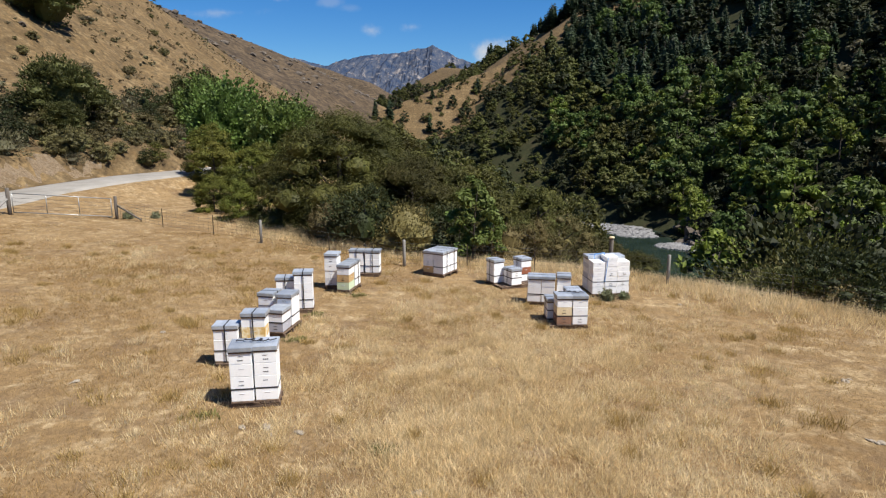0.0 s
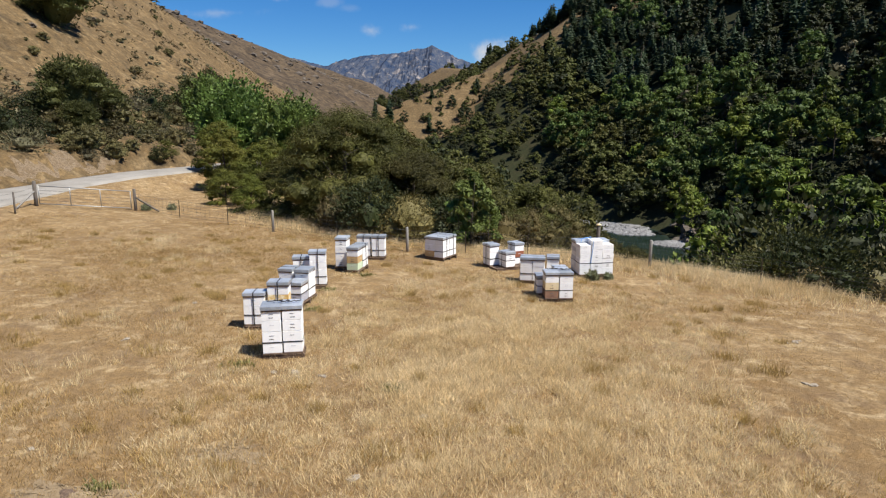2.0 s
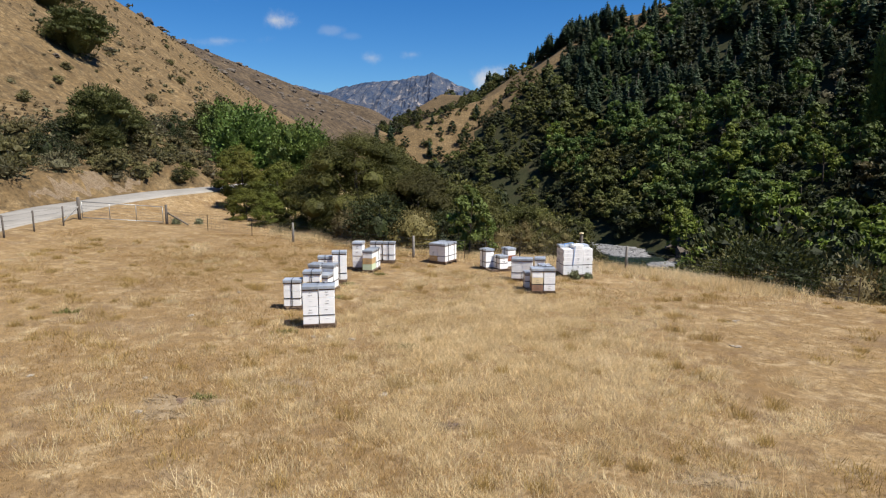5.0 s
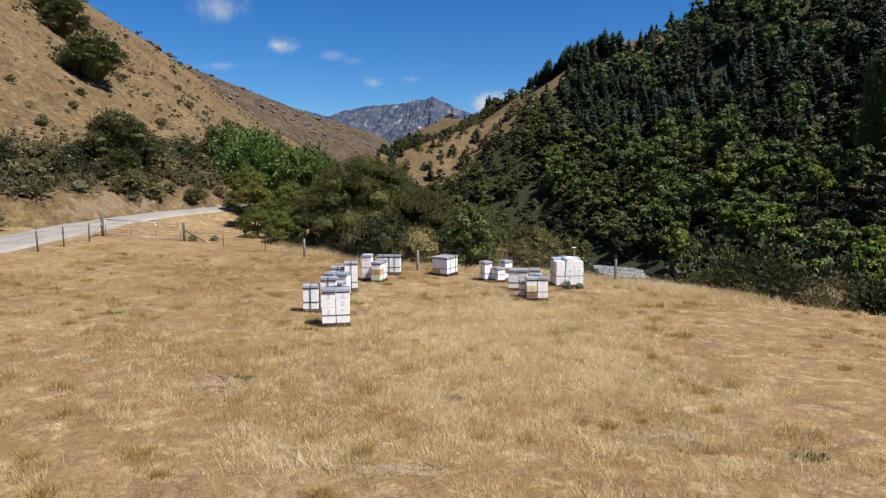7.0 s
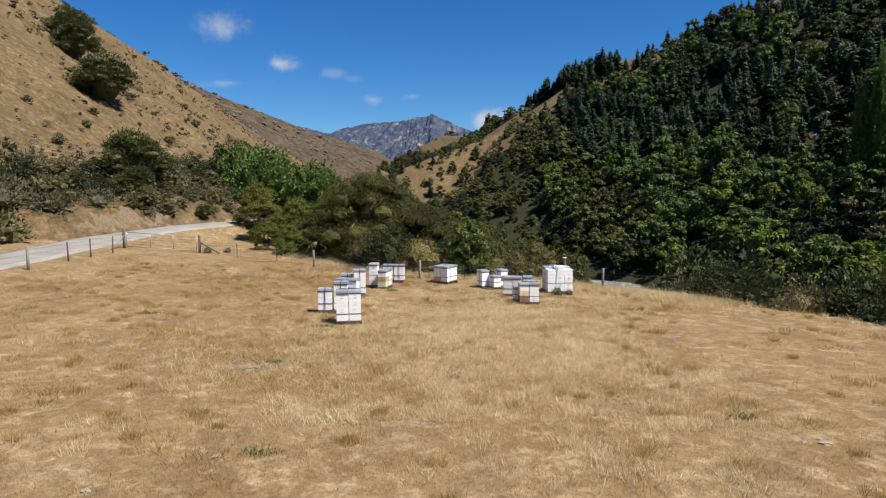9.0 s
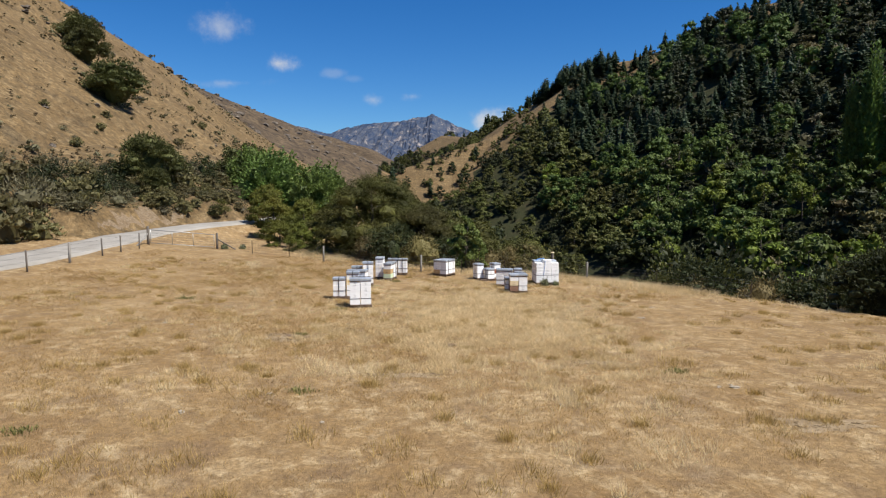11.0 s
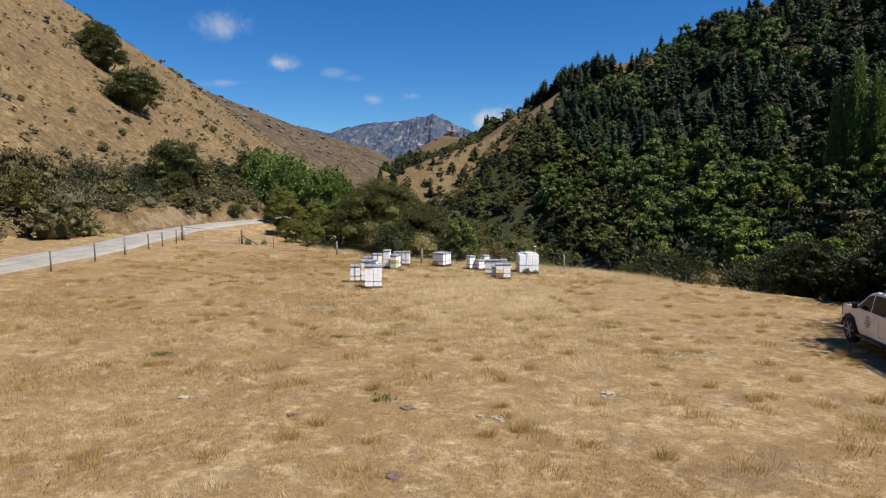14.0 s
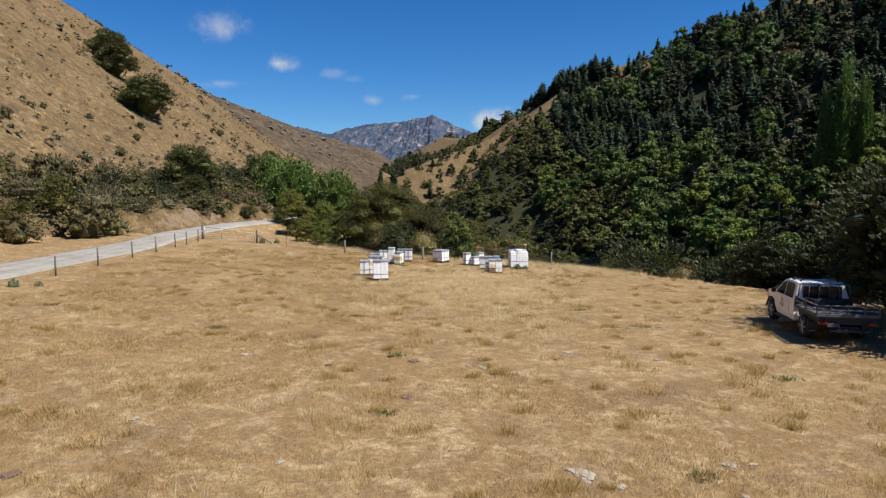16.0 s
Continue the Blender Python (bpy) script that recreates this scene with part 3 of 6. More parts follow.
def tree_meshes(seed, width, height, base, leafkey, n, count, size, shape="round", flat=0.75, core=0.72, limbs=6, trunk=0.16, fat=1.0, fill=0.25, **kw):
    rng = np.random.default_rng(seed)
    c, r = crown_clumps(rng, n, width, height - base, base, shape, fat, fill)
    v, t = foliage("crown", rng, c, r, count, size, LEAF[leafkey], flat, core, **kw)
    crown = mesh_from("crown", v, t, LEAF[leafkey])
    tr = mesh_of("trunk", trunk_bm(rng, height * 0.8, trunk, limbs, width * 0.4), M_BARK, True)
    return tr, crown


def mass_meshes(seed, width, height, base, leafkey, count, size, lump=0.22, freq=2.3, thin=0.16, trunk=0.18, limbs=7, low=-0.35, up=0.45, level=4, core=0.83):
    """A tree whose foliage is one uneven mass: sprays that point out and up from a lumpy dome, over a dense inside."""
    rng = np.random.default_rng(seed)
    off = Vector(rng.random(3) * 60)

    def swell(d):
        v = Vector(d)
        return 1 + lump * (noise.noise(v * freq + off) + 0.60 * noise.noise(v * freq * 2.3 + off) + 0.45 * noise.noise(v * freq * 5.1 + off))
    d = rng.normal(size=(int(count * 1.6), 3))
    d /= np.linalg.norm(d, axis=1)[:, None]
    d = d[d[:, 2] > low][:count]
    n = len(d)
    R = np.array([swell(q) for q in d]) * (0.82 + 0.22 * rng.random(n) ** 0.8)
    half = np.array([width / 2, width / 2, 1.0])
    tall = np.where(d[:, 2] > 0, (height - base) * 0.72, (height - base) * 0.28 / max(0.2, -low))
    mid = base + (height - base) * 0.28
    p = d * R[:, None] * half
    p[:, 2] = mid + d[:, 2] * R * tall
    a = d * np.array([1, 1, 0.7]) * 0.8 + rng.normal(size=(n, 3)) * 0.45 + np.array([0, 0, up])
    a /= np.linalg.norm(a, axis=1)[:, None]
    b = np.cross(a, rng.normal(size=(n, 3)))
    b /= np.linalg.norm(b, axis=1)[:, None]
    s = (size * (0.55 + 0.9 * rng.random(n)))[:, None]
    v = np.stack([p - a * s * 0.5, p + b * s * thin * 2, p + a * s, p - b * s * thin * 2], 1).reshape(-1, 3)
    q = np.arange(n * 4).reshape(-1, 4)
    t = np.concatenate([q[:, [0, 1, 2]], q[:, [0, 2, 3]]])
    v0, f0 = ico(level)
    c = np.array([swell(x) for x in v0]) * core
    cv = v0 * c[:, None] * half
    cv[:, 2] = mid + v0[:, 2] * c * np.where(v0[:, 2] > 0, (height - base) * 0.72, (height - base) * 0.26)
    t = np.concatenate([t, f0 + len(v)])
    v = np.concatenate([v, cv])
    crown = mesh_from("crown", v, t, LEAF[leafkey])
    return mesh_of("trunk", trunk_bm(rng, height * 0.75, trunk, limbs, width * 0.38), M_BARK, True), crown


def plume_meshes(seed, width, height, base, leafkey, lobes, count, size, thin=0.13, lobe=0.30, flat=0.5, trunk=0.2, limbs=8, level=2, core=0.62):
    """A tree of many feathery plumes that lean out and up from a dome, with dark gaps between them."""
    rng = np.random.default_rng(seed)
    d = rng.normal(size=(lobes * 3, 3))
    d /= np.linalg.norm(d, axis=1)[:, None]
    d = d[d[:, 2] > -0.25][:lobes]
    half = np.array([width / 2, width / 2, 1.0])
    mid = base + (height - base) * 0.30
    reach = 0.66 + 0.22 * rng.random(len(d))
    c = d * reach[:, None] * half
    c[:, 2] = mid + d[:, 2] * reach * np.where(d[:, 2] > 0, (height - base) * 0.70, (height - base) * 0.6)
    r = width * lobe * 0.5 * (0.7 + 0.6 * rng.random(len(d)))
    lean = d * np.array([1, 1, 0.5]) + np.array([0, 0, 0.55])
    lean /= np.linalg.norm(lean, axis=1)[:, None]
    k = rng.integers(0, len(d), count)
    e = rng.normal(size=(count, 3))
    e /= np.linalg.norm(e, axis=1)[:, None]
    e[:, 2] = np.where((e[:, 2] < -0.2) & (rng.random(count) < 0.55), -e[:, 2], e[:, 2])
    u = 0.62 + 0.46 * rng.random(count) ** 0.8
    p = c[k] + e * (r[k] * u)[:, None] * np.array([1, 1, flat]) + lean[k] * (r[k] * 0.35 * rng.random(count))[:, None]
    # a share of the sprays covers the inside
    inner = rng.random(count) < 0.22
    p[inner] = (e * (0.95 + 0.12 * u[:, None]))[inner] * np.array([width * 0.28, width * 0.28, (height - base) * 0.46]) + np.array([0, 0, mid])
    a = lean[k] * 0.9 + e * 0.45 + rng.normal(size=(count, 3)) * 0.32
    a /= np.linalg.norm(a, axis=1)[:, None]
    b = np.cross(a, rng.normal(size=(count, 3)))
    b /= np.linalg.norm(b, axis=1)[:, None]
    s = (size * (0.55 + 0.9 * rng.random(count)))[:, None]
    v = np.stack([p - a * s * 0.5, p + b * s * thin * 2, p + a * s, p - b * s * thin * 2], 1).reshape(-1, 3)
    q = np.arange(count * 4).reshape(-1, 4)
    t = np.concatenate([q[:, [0, 1, 2]], q[:, [0, 2, 3]]])
    # dense inside: one inner dome and a lump in each plume
    cc = np.concatenate([c, [(0, 0, mid)]])
    cr = np.concatenate([r * core, [1.0]])
    v0, f0 = ico(level)
    for i in range(len(cc)):
        w = 1 + 0.3 * (rng.random(len(v0)) - 0.5)
        shape = np.array([1, 1, flat]) * cr[i] if i < len(c) else np.array([width * 0.28, width * 0.28, (height - base) * 0.46]) * (core / 0.62)
        t = np.concatenate([t, f0 + len(v)])
        v = np.concatenate([v, cc[i] + v0 * w[:, None] * shape])
    crown = mesh_from("crown", v, t, LEAF[leafkey])
    return mesh_of("trunk", trunk_bm(rng, height * 0.75, trunk, limbs, width * 0.40), M_BARK, True), crown


def tree(name, meshes, label, category, x, y, z=None, turn=0.0, size=1.0, group=""):
    z = float(land(x, y)) if z is None else z
    ob = thing(name, label, category, Matrix.LocRotScale((x, y, z), Euler((0, 0, turn)), (size, size, size)), group)
    child("trunk", meshes[0], ob)
    child("crown", meshes[1], ob)
    return ob


def pine_meshes(seed, height, width):
    """A conifer: many drooping sprays round a straight trunk, thinning to an uneven spire."""
    rng = np.random.default_rng(seed)
    n = 250
    h = 0.07 + 0.90 * (1 - np.sqrt(rng.random(n)))
    a = rng.random(n) * 6.283
    ph = rng.random() * 6
    reach = width / 2 * (1 - h) ** 0.8 * (0.72 + 0.5 * rng.random(n)) * (1 + 0.22 * np.sin(3 * a + ph + 7 * h)) + 0.22
    out = np.stack([np.cos(a), np.sin(a), 0 * a], -1)
    side = np.stack([-np.sin(a), np.cos(a), 0 * a], -1)
    z = (h * height)[:, None] * np.array([[0, 0, 1]])
    dz = np.array([[0, 0, 1]]) * (height * (0.02 + 0.05 * rng.random(n)))[:, None]
    L = reach[:, None]
    w = (0.16 * reach + 0.16 + 0.10 * rng.random(n))[:, None]
    twist = (rng.random(n)[:, None] - 0.5) * 0.5
    inner, tip = out * L * 0.30 + z + dz * 0.9, out * L + z - dz * (0.6 - 1.0 * rng.random(n)[:, None])
    mid = out * L * 0.68 + z
    V = np.stack([inner, mid + side * w + dz * twist, tip, mid - side * w - dz * twist], 1).reshape(-1, 3)
    q = np.arange(n * 4).reshape(-1, 4)
    F = np.concatenate([q[:, [0, 1, 2]], q[:, [0, 2, 3]]])
    core_v, core_f = ico(2)
    cv = core_v * (1 + 0.3 * (rng.random(len(core_v)) - 0.5))[:, None] * np.array([width * 0.24, width * 0.24, height * 0.40]) + np.array([0, 0, height * 0.46])
    cv[:, :2] *= np.clip(1.25 - cv[:, 2:3] / height, 0.08, 1)
    F = np.concatenate([F, core_f + len(V)])
    V = np.concatenate([V, cv])
    crown = mesh_from("crown", V, F, LEAF["pine"])
    bm = tube(bmesh.new(), [(0, 0, -0.8), (0, 0, height * 0.5), (0, 0, height * 0.99)], [height * 0.018, height * 0.012, 0.03], 6)
    return mesh_of("trunk", bm, M_BARK, True), crown

# ---- beehives ----
BOX_W, BOX_D, FULL, HALF = 0.41, 0.51, 0.245, 0.17
MESHES = {}
M_BLACKISH = material("slot_shade_grey", [(0.10, 0.10, 0.105), (0.16, 0.16, 0.165)], 8, 60, 0.7, 0)


def cached(key, make):
    if key not in MESHES:
        MESHES[key] = make()
    return MESHES[key]


def box_mesh(h, mat):
    def make():
        bm = bmesh.new()
        w, d = BOX_W / 2, BOX_D / 2
        box(bm, -w, w, -d, d, 0.003, h - 0.003, 0.006)
        # corner joints and the top rebate stand slightly proud
        for sx in (-1, 1):
            box(bm, sx * w - 0.002, sx * w + 0.002, -d + 0.004, d - 0.004, h - 0.028, h - 0.008)
        return mesh_of("box", bm, mat)
    return cached(("box", h, mat.name), make)


def slot_mesh():
    # recessed hand slot as a raised bar; its shade is in the dark colour
    return cached("slot", lambda: mesh_of("handle", boxed(-0.045, 0.045, -0.005, 0.004, -0.006, 0.006, bevel=0.003), M_BLACKISH))


def mark_mesh():
    def make():
        bm = bmesh.new()
        for i, (a, b) in enumerate(((-0.062, -0.045), (-0.040, -0.022), (-0.016, 0.004), (0.010, 0.022), (0.028, 0.046), (0.050, 0.062))):
            box(bm, a * 0.8, b * 0.8 - 0.003, -0.003, 0.002, -0.010, 0.010)
        return mesh_of("marking", bm, M_STRAP)
    return cached("mark", make)


def pale_slot_mesh():
    # fainter slot: a greyish bar stands in for the recess's lighter shade
    return cached("pale_slot", lambda: mesh_of("handle", boxed(-0.05, 0.05, -0.006, 0.004, -0.007, 0.007, bevel=0.003), M_PAINT_GREYISH))


def lid_meshes():
    def make_top():
        bm = bmesh.new()
        w, d = BOX_W / 2 + 0.018, BOX_D / 2 + 0.022
        box(bm, -w, w, -d, d, 0.0, 0.085, 0.008)
        box(bm, -w + 0.03, w - 0.03, -d + 0.03, d - 0.03, 0.084, 0.090, 0.003)
        return mesh_of("lid", bm, M_LID)

    def make_rim():
        bm = bmesh.new()
        w, d = BOX_W / 2 + 0.008, BOX_D / 2 + 0.010
        box(bm, -w, w, -d, d, -0.035, 0.002, 0.004)
        return mesh_of("hive_mat", bm, M_PALLET)
    return cached("lid", make_top), cached("rim", make_rim)


def strap_mesh(total, across):
    """A webbing strap round the stack, over the lid and down two sides."""
    def make():
        bm = bmesh.new()
        s, t = 0.013, 0.004
        if across == "x":     # goes over from side to side
            w = BOX_W / 2 + 0.026
            box(bm, -w, w, -s, s, total + 0.085, total + 0.085 + t * 2)
            for k in (-1, 1):
                box(bm, k * w - t, k * w + t, -s, s, 0.02, total + 0.09)
        else:
            w = BOX_D / 2 + 0.028
            box(bm, -s, s, -w, w, total + 0.085, total + 0.085 + t * 2)
            for k in (-1, 1):
                box(bm, -s, s, k * w - t, k * w + t, 0.02, total + 0.09)
        return mesh_of("strap", bm, M_STRAP)
    return cached(("strap", round(total, 3), across), make)


def band_mesh():
    def make():
        bm = bmesh.new()
        w, d, t = BOX_W / 2 + 0.003, BOX_D / 2 + 0.003, 0.004
        for a in ((-w, w, -d - t, -d), (-w, w, d, d + t), (-w - t, -w, -d, d), (w, w + t, -d, d)):
            box(bm, *a, -0.014, 0.014)
        return mesh_of("band", bm, M_STRAP)
    return cached("band", make)


def hive(x, y, z, turn, boxes, label, heights=None, strap="x", band=None, slots=True, marks=(), lid=True, group="hives in the apiary", skew=None):
    """A stack of boxes with a lid. turn: degrees; the front looks along -y at turn 0. skew: sideways slip of each box."""
    ob = thing("beehive", label, "beehive", pose(x, y, z, 0, 0, turn), group)
    h = 0.0
    rng = random.Random(int(abs(x * 131 + y * 71) * 10))
    base = part("floor_board", boxed(-BOX_W / 2 - 0.004, BOX_W / 2 + 0.004, -BOX_D / 2 - 0.03, BOX_D / 2, 0, 0.03, bevel=0.003), M_PALLET, ob)
    h = 0.03
    for i, m in enumerate(boxes):
        bh = heights[i] if heights else FULL
        b = child("box", box_mesh(bh, m), ob, "" if m is M_PAINT else m.name.replace("_", " ") + " box")
        b.location = (rng.uniform(-0.006, 0.006) + (skew[i] if skew else 0), rng.uniform(-0.006, 0.006), h)
        b.rotation_euler = (0, 0, radians(rng.uniform(-0.7, 0.7)))
        if slots:
            s = child("handle", slot_mesh() if i in marks or rng.random() < 0.12 else pale_slot_mesh(), b)
            s.location = (rng.uniform(-0.01, 0.01), -BOX_D / 2, bh * 0.62)
            for sx in (-1, 1):
                s2 = child("handle", pale_slot_mesh(), b)
                s2.location, s2.rotation_euler = (sx * BOX_W / 2, 0, bh * 0.62), (0, 0, sx * math.pi / 2)
        if i in marks:
            k = child("marking", mark_mesh(), b, "dark stencilled marking")
            k.location = (rng.uniform(-0.01, 0.015), -BOX_D / 2 - 0.001, bh * 0.30)
        h += bh
        if band is not None and i == band:
            child("band", band_mesh(), ob, "black horizontal strap").location = (0, 0, h)
    if lid:
        top, rim = lid_meshes()
        l = child("lid", top, ob, "grey galvanised metal lid")
        l.location = (rng.uniform(-0.008, 0.008), rng.uniform(-0.01, 0.01), h)
        l.rotation_euler = (0, 0, radians(rng.uniform(-1.2, 1.2)))
        child("lid_rim", rim, l)
        if strap:
            child("strap", strap_mesh(h, strap), ob, "black webbing strap")
    return ob


def pallet(cx, cy, z, turn, w, d):
    ob = thing("pallet", "dark weathered timber pallet lying on dry grass", "pallet", pose(cx, cy, z, 0, 0, turn), "pallets under the hives")
    for k in (-1, 0, 1):
        part("bearer", boxed(-w / 2, w / 2, k * (d / 2 - 0.05) - 0.04, k * (d / 2 - 0.05) + 0.04, -0.08, 0.055, bevel=0.006), M_PALLET, ob)
    n = max(4, int(w / 0.16))
    for i in range(n):
        x = -w / 2 + (i + 0.5) * w / n
        part("board", boxed(x - w / n * 0.42, x + w / n * 0.42, -d / 2, d / 2, 0.055, 0.078, bevel=0.004), M_PALLET, ob)
    return ob


def ground_at(x, y):
    return float(land(x, y))


def hive_group(x, y, turn, spots, w=None, d=None, pallet_at=(0, 0)):
    """spots: (across, back, extra turn, options) from the front left corner, in the group's own directions."""
    a = radians(turn)
    r, b = Vector((math.cos(a), math.sin(a))), Vector((-math.sin(a), math.cos(a)))
    us = [s[0] for s in spots]
    z = ground_at(x, y) + 0.03
    x0, x1 = min(us) - 0.27, max(us) + 0.27
    y0, y1 = min(s[1] for s in spots) - 0.28, max(s[1] for s in spots) + 0.28
    c = Vector((x, y)) + r * (x0 + x1) / 2 + b * (y0 + y1) / 2
    z = ground_at(c.x, c.y) + 0.03
    pallet(c.x, c.y, z, turn, x1 - x0 - 0.06, y1 - y0 - 0.02)
    for u, v, extra, opts in spots:
        p = Vector((x, y)) + r * u + b * v
        hive(p.x, p.y, z + 0.078, turn + extra, **opts)


W, O, C, G, B, R, Y, P, S = M_PAINT, M_ORANGE, M_CREAM, M_GREEN, M_BROWN, M_RED, M_GREY, M_PEEL, M_PAINT_GREYISH
PLAIN = "white-painted wooden beehive with a grey metal lid, strapped"


def spec(boxes, label=PLAIN, **kw):
    return dict(boxes=boxes, label=label, **kw)


def build_hives():
    # pair of tall stacks that stands apart at the near end of the row
    hive_group(-3.97, 11.07, 8.4, [
        (0.21, 0.255, 0, spec([W, W, W, W], "tall white beehive of four boxes with dark stencilled markings", marks=(1, 3), band=0, strap=None)),
        (0.655, 0.275, 0, spec([W, W, W, W], "tall white four-box beehive beside its twin on a pallet", marks=(2, 3), band=0, strap=None))])
    # long sides turned to the field
    hive_group(-5.02, 13.12, 3, [
        (0.27, 0.21, 90, spec([W, W, W], "white beehive of three boxes with a black strap down its side", band=0)),
        (0.86, 0.30, 90, spec([W, W, P, W], "tall white beehive with ochre paint peeling from one box", band=0))])
    hive_group(-4.42, 15.20, -9, [
        (0.21, 0.255, 0, spec([Y, W], "low beehive with a grey lower box and a white upper box", marks=(0,), band=0, strap=None)),
        (0.22, 0.84, 0, spec([W, W, W], band=0, strap=None)),
        (-0.30, 0.88, 0, spec([W, Y, W], "white beehive with a grey weathered box and a metal lid", band=0)),
    ])
    hive_group(-4.24, 17.36, 8, [
        (0.27, 0.21, 90, spec([W, W, W, W], "tall white beehive of four boxes with a dark strap crossing it", band=0)),
        (-0.28, 0.62, 90, spec([W, W, W], band=0))])
    hive_group(-3.91, 20.28, -6, [
        (0.21, 0.255, 0, spec([S, W, W, W], "tall white beehive whose bottom box is weathered and stained", marks=(0, 3), band=None, strap=None))])
    hive_group(-3.43, 19.80, -12, [
        (0.21, 0.255, 0, spec([G, O, W], "beehive with a pale green, an ochre and a white box", marks=(1,), strap=None)),
        (0.22, 0.80, 0, spec([W, W, W], band=0))])
    hive_group(-3.42, 22.34, -3, [
        (0.27, 0.25, 90, spec([W, W, W], band=0)),
        (0.86, 0.22, 90, spec([W, W, W], band=0))])
    hive_group(-0.75, 23.02, -30, [
        (0.21, 0.255, 0, spec([O, W, W], "white beehive with an ochre bottom box", marks=(1,), strap=None)),
        (0.65, 0.255, 0, spec([W, W, W], band=0)),
        (0.21, 0.80, 0, spec([W, W, W], strap="x")),
        (0.65, 0.80, 0, spec([W, W, W], band=0))])
    hive_group(1.55, 21.50, 27, [
        (0.494, 0.31, 0, spec([W, W, W], "white beehive with a black strap and a horizontal band", band=0)),
        (1.50, 0.10, 0, spec([W, R, W], "white beehive with a red-brown middle box", band=0)),
        (0.86, -0.26, 0, spec([W, W], "low white beehive of two boxes with a grey lid", band=0, marks=(1,)))])
    hive_group(2.66, 19.36, -10, [
        (0.21, 0.255, 0, spec([W, W, W], band=0, slots=False)),
        (0.64, 0.255, 0, spec([W, W, W], band=0, slots=False)),
        (1.12, 0.50, 0, spec([W, W, W], band=0, slots=False))])
    hive_group(3.12, 16.80, 1, [
        (0.22, 0.255, 0, spec([B, C, W], "beehive with a bare brown, a cream and a white box", marks=(0, 1), band=0, strap=None)),
        (0.66, 0.255, 0, spec([W, W, W], "white beehive of three boxes on a dark pallet", marks=(0,), band=0, strap=None)),
        (0.06, 0.82, 0, spec([W, W], "low white beehive of two boxes with a grey lid", band=0)),
        (0.62, 0.84, 0, spec([W, W, W], band=0))])


def build_supers():
    """Stacks of spare shallow boxes, tied down with a blue strap."""
    label = "tall stack of spare white shallow hive boxes"
    t = 6
    a = radians(t)
    r, b = Vector((math.cos(a), math.sin(a))), Vector((-math.sin(a), math.cos(a)))
    o = Vector((4.98, 20.55))
    z = ground_at(5.7, 21.1) + 0.03
    c = o + r * 0.66 + b * 0.55
    pallet(c.x, c.y, z, t, 1.30, 1.06)
    for u, v, n, lid in ((0.22, 0.255, 6, False), (0.65, 0.26, 7, False), (1.09, 0.30, 6, False), (0.22, 0.80, 6, True), (0.65, 0.80, 6, True), (1.09, 0.82, 6, True)):
        p = o + r * u + b * v
        hs = [FULL] + [HALF] * (n - 1)
        hive(p.x, p.y, z + 0.078, t, [W] + [S if v > 0.5 and k % 2 else W for k in range(n - 1)], label, heights=hs, strap=None, band=1, marks=() if u < 0.3 else (1, 3), lid=lid, group="stacks of spare boxes", skew=[0] + [0.008 * ((k * 7) % 3 - 1) for k in range(n - 1)])
    # straps over the stacks
    top = z + 0.078 + 0.03 + FULL + 6 * HALF
    bm = bmesh.new()
    for pts in ([(0.02, -0.03, -0.05), (0.10, 0.2, 0.05), (0.6, 0.6, 0.03), (0.7, 1.05, -0.2)], [(0.42, -0.02, -0.85), (0.5, -0.03, -0.05), (0.52, 0.5, 0.04), (0.1, 0.9, -0.1)]):
        q = [Vector((*(o + r * u + b * v), top + h)) for u, v, h in pts]
        tube(bm, q, 0.012, 6)
    ob = new("tie_down_strap", mesh_of("tie_down_strap", bm, M_STRAP_BLUE))
    tagged(ob, "blue webbing strap tied over the stacked boxes", "strap")


build_hives()
build_supers()

# ---- trees and shrubs ----


def BRUSH(rng):
    """Places of the brush above the road bend: x, y, kind, size."""
    for i in range(64):
        t, o = rng.random(), 2.6 + 10 * rng.random() ** 1.3
        yield -25.5 + 8.2 * t - o * 0.75, 41 + 17 * t + o * 0.66, int(rng.choice([0, 1, 1, 2])), (0.28 + 0.42 * rng.random()) * min(1, 0.45 + o / 9)


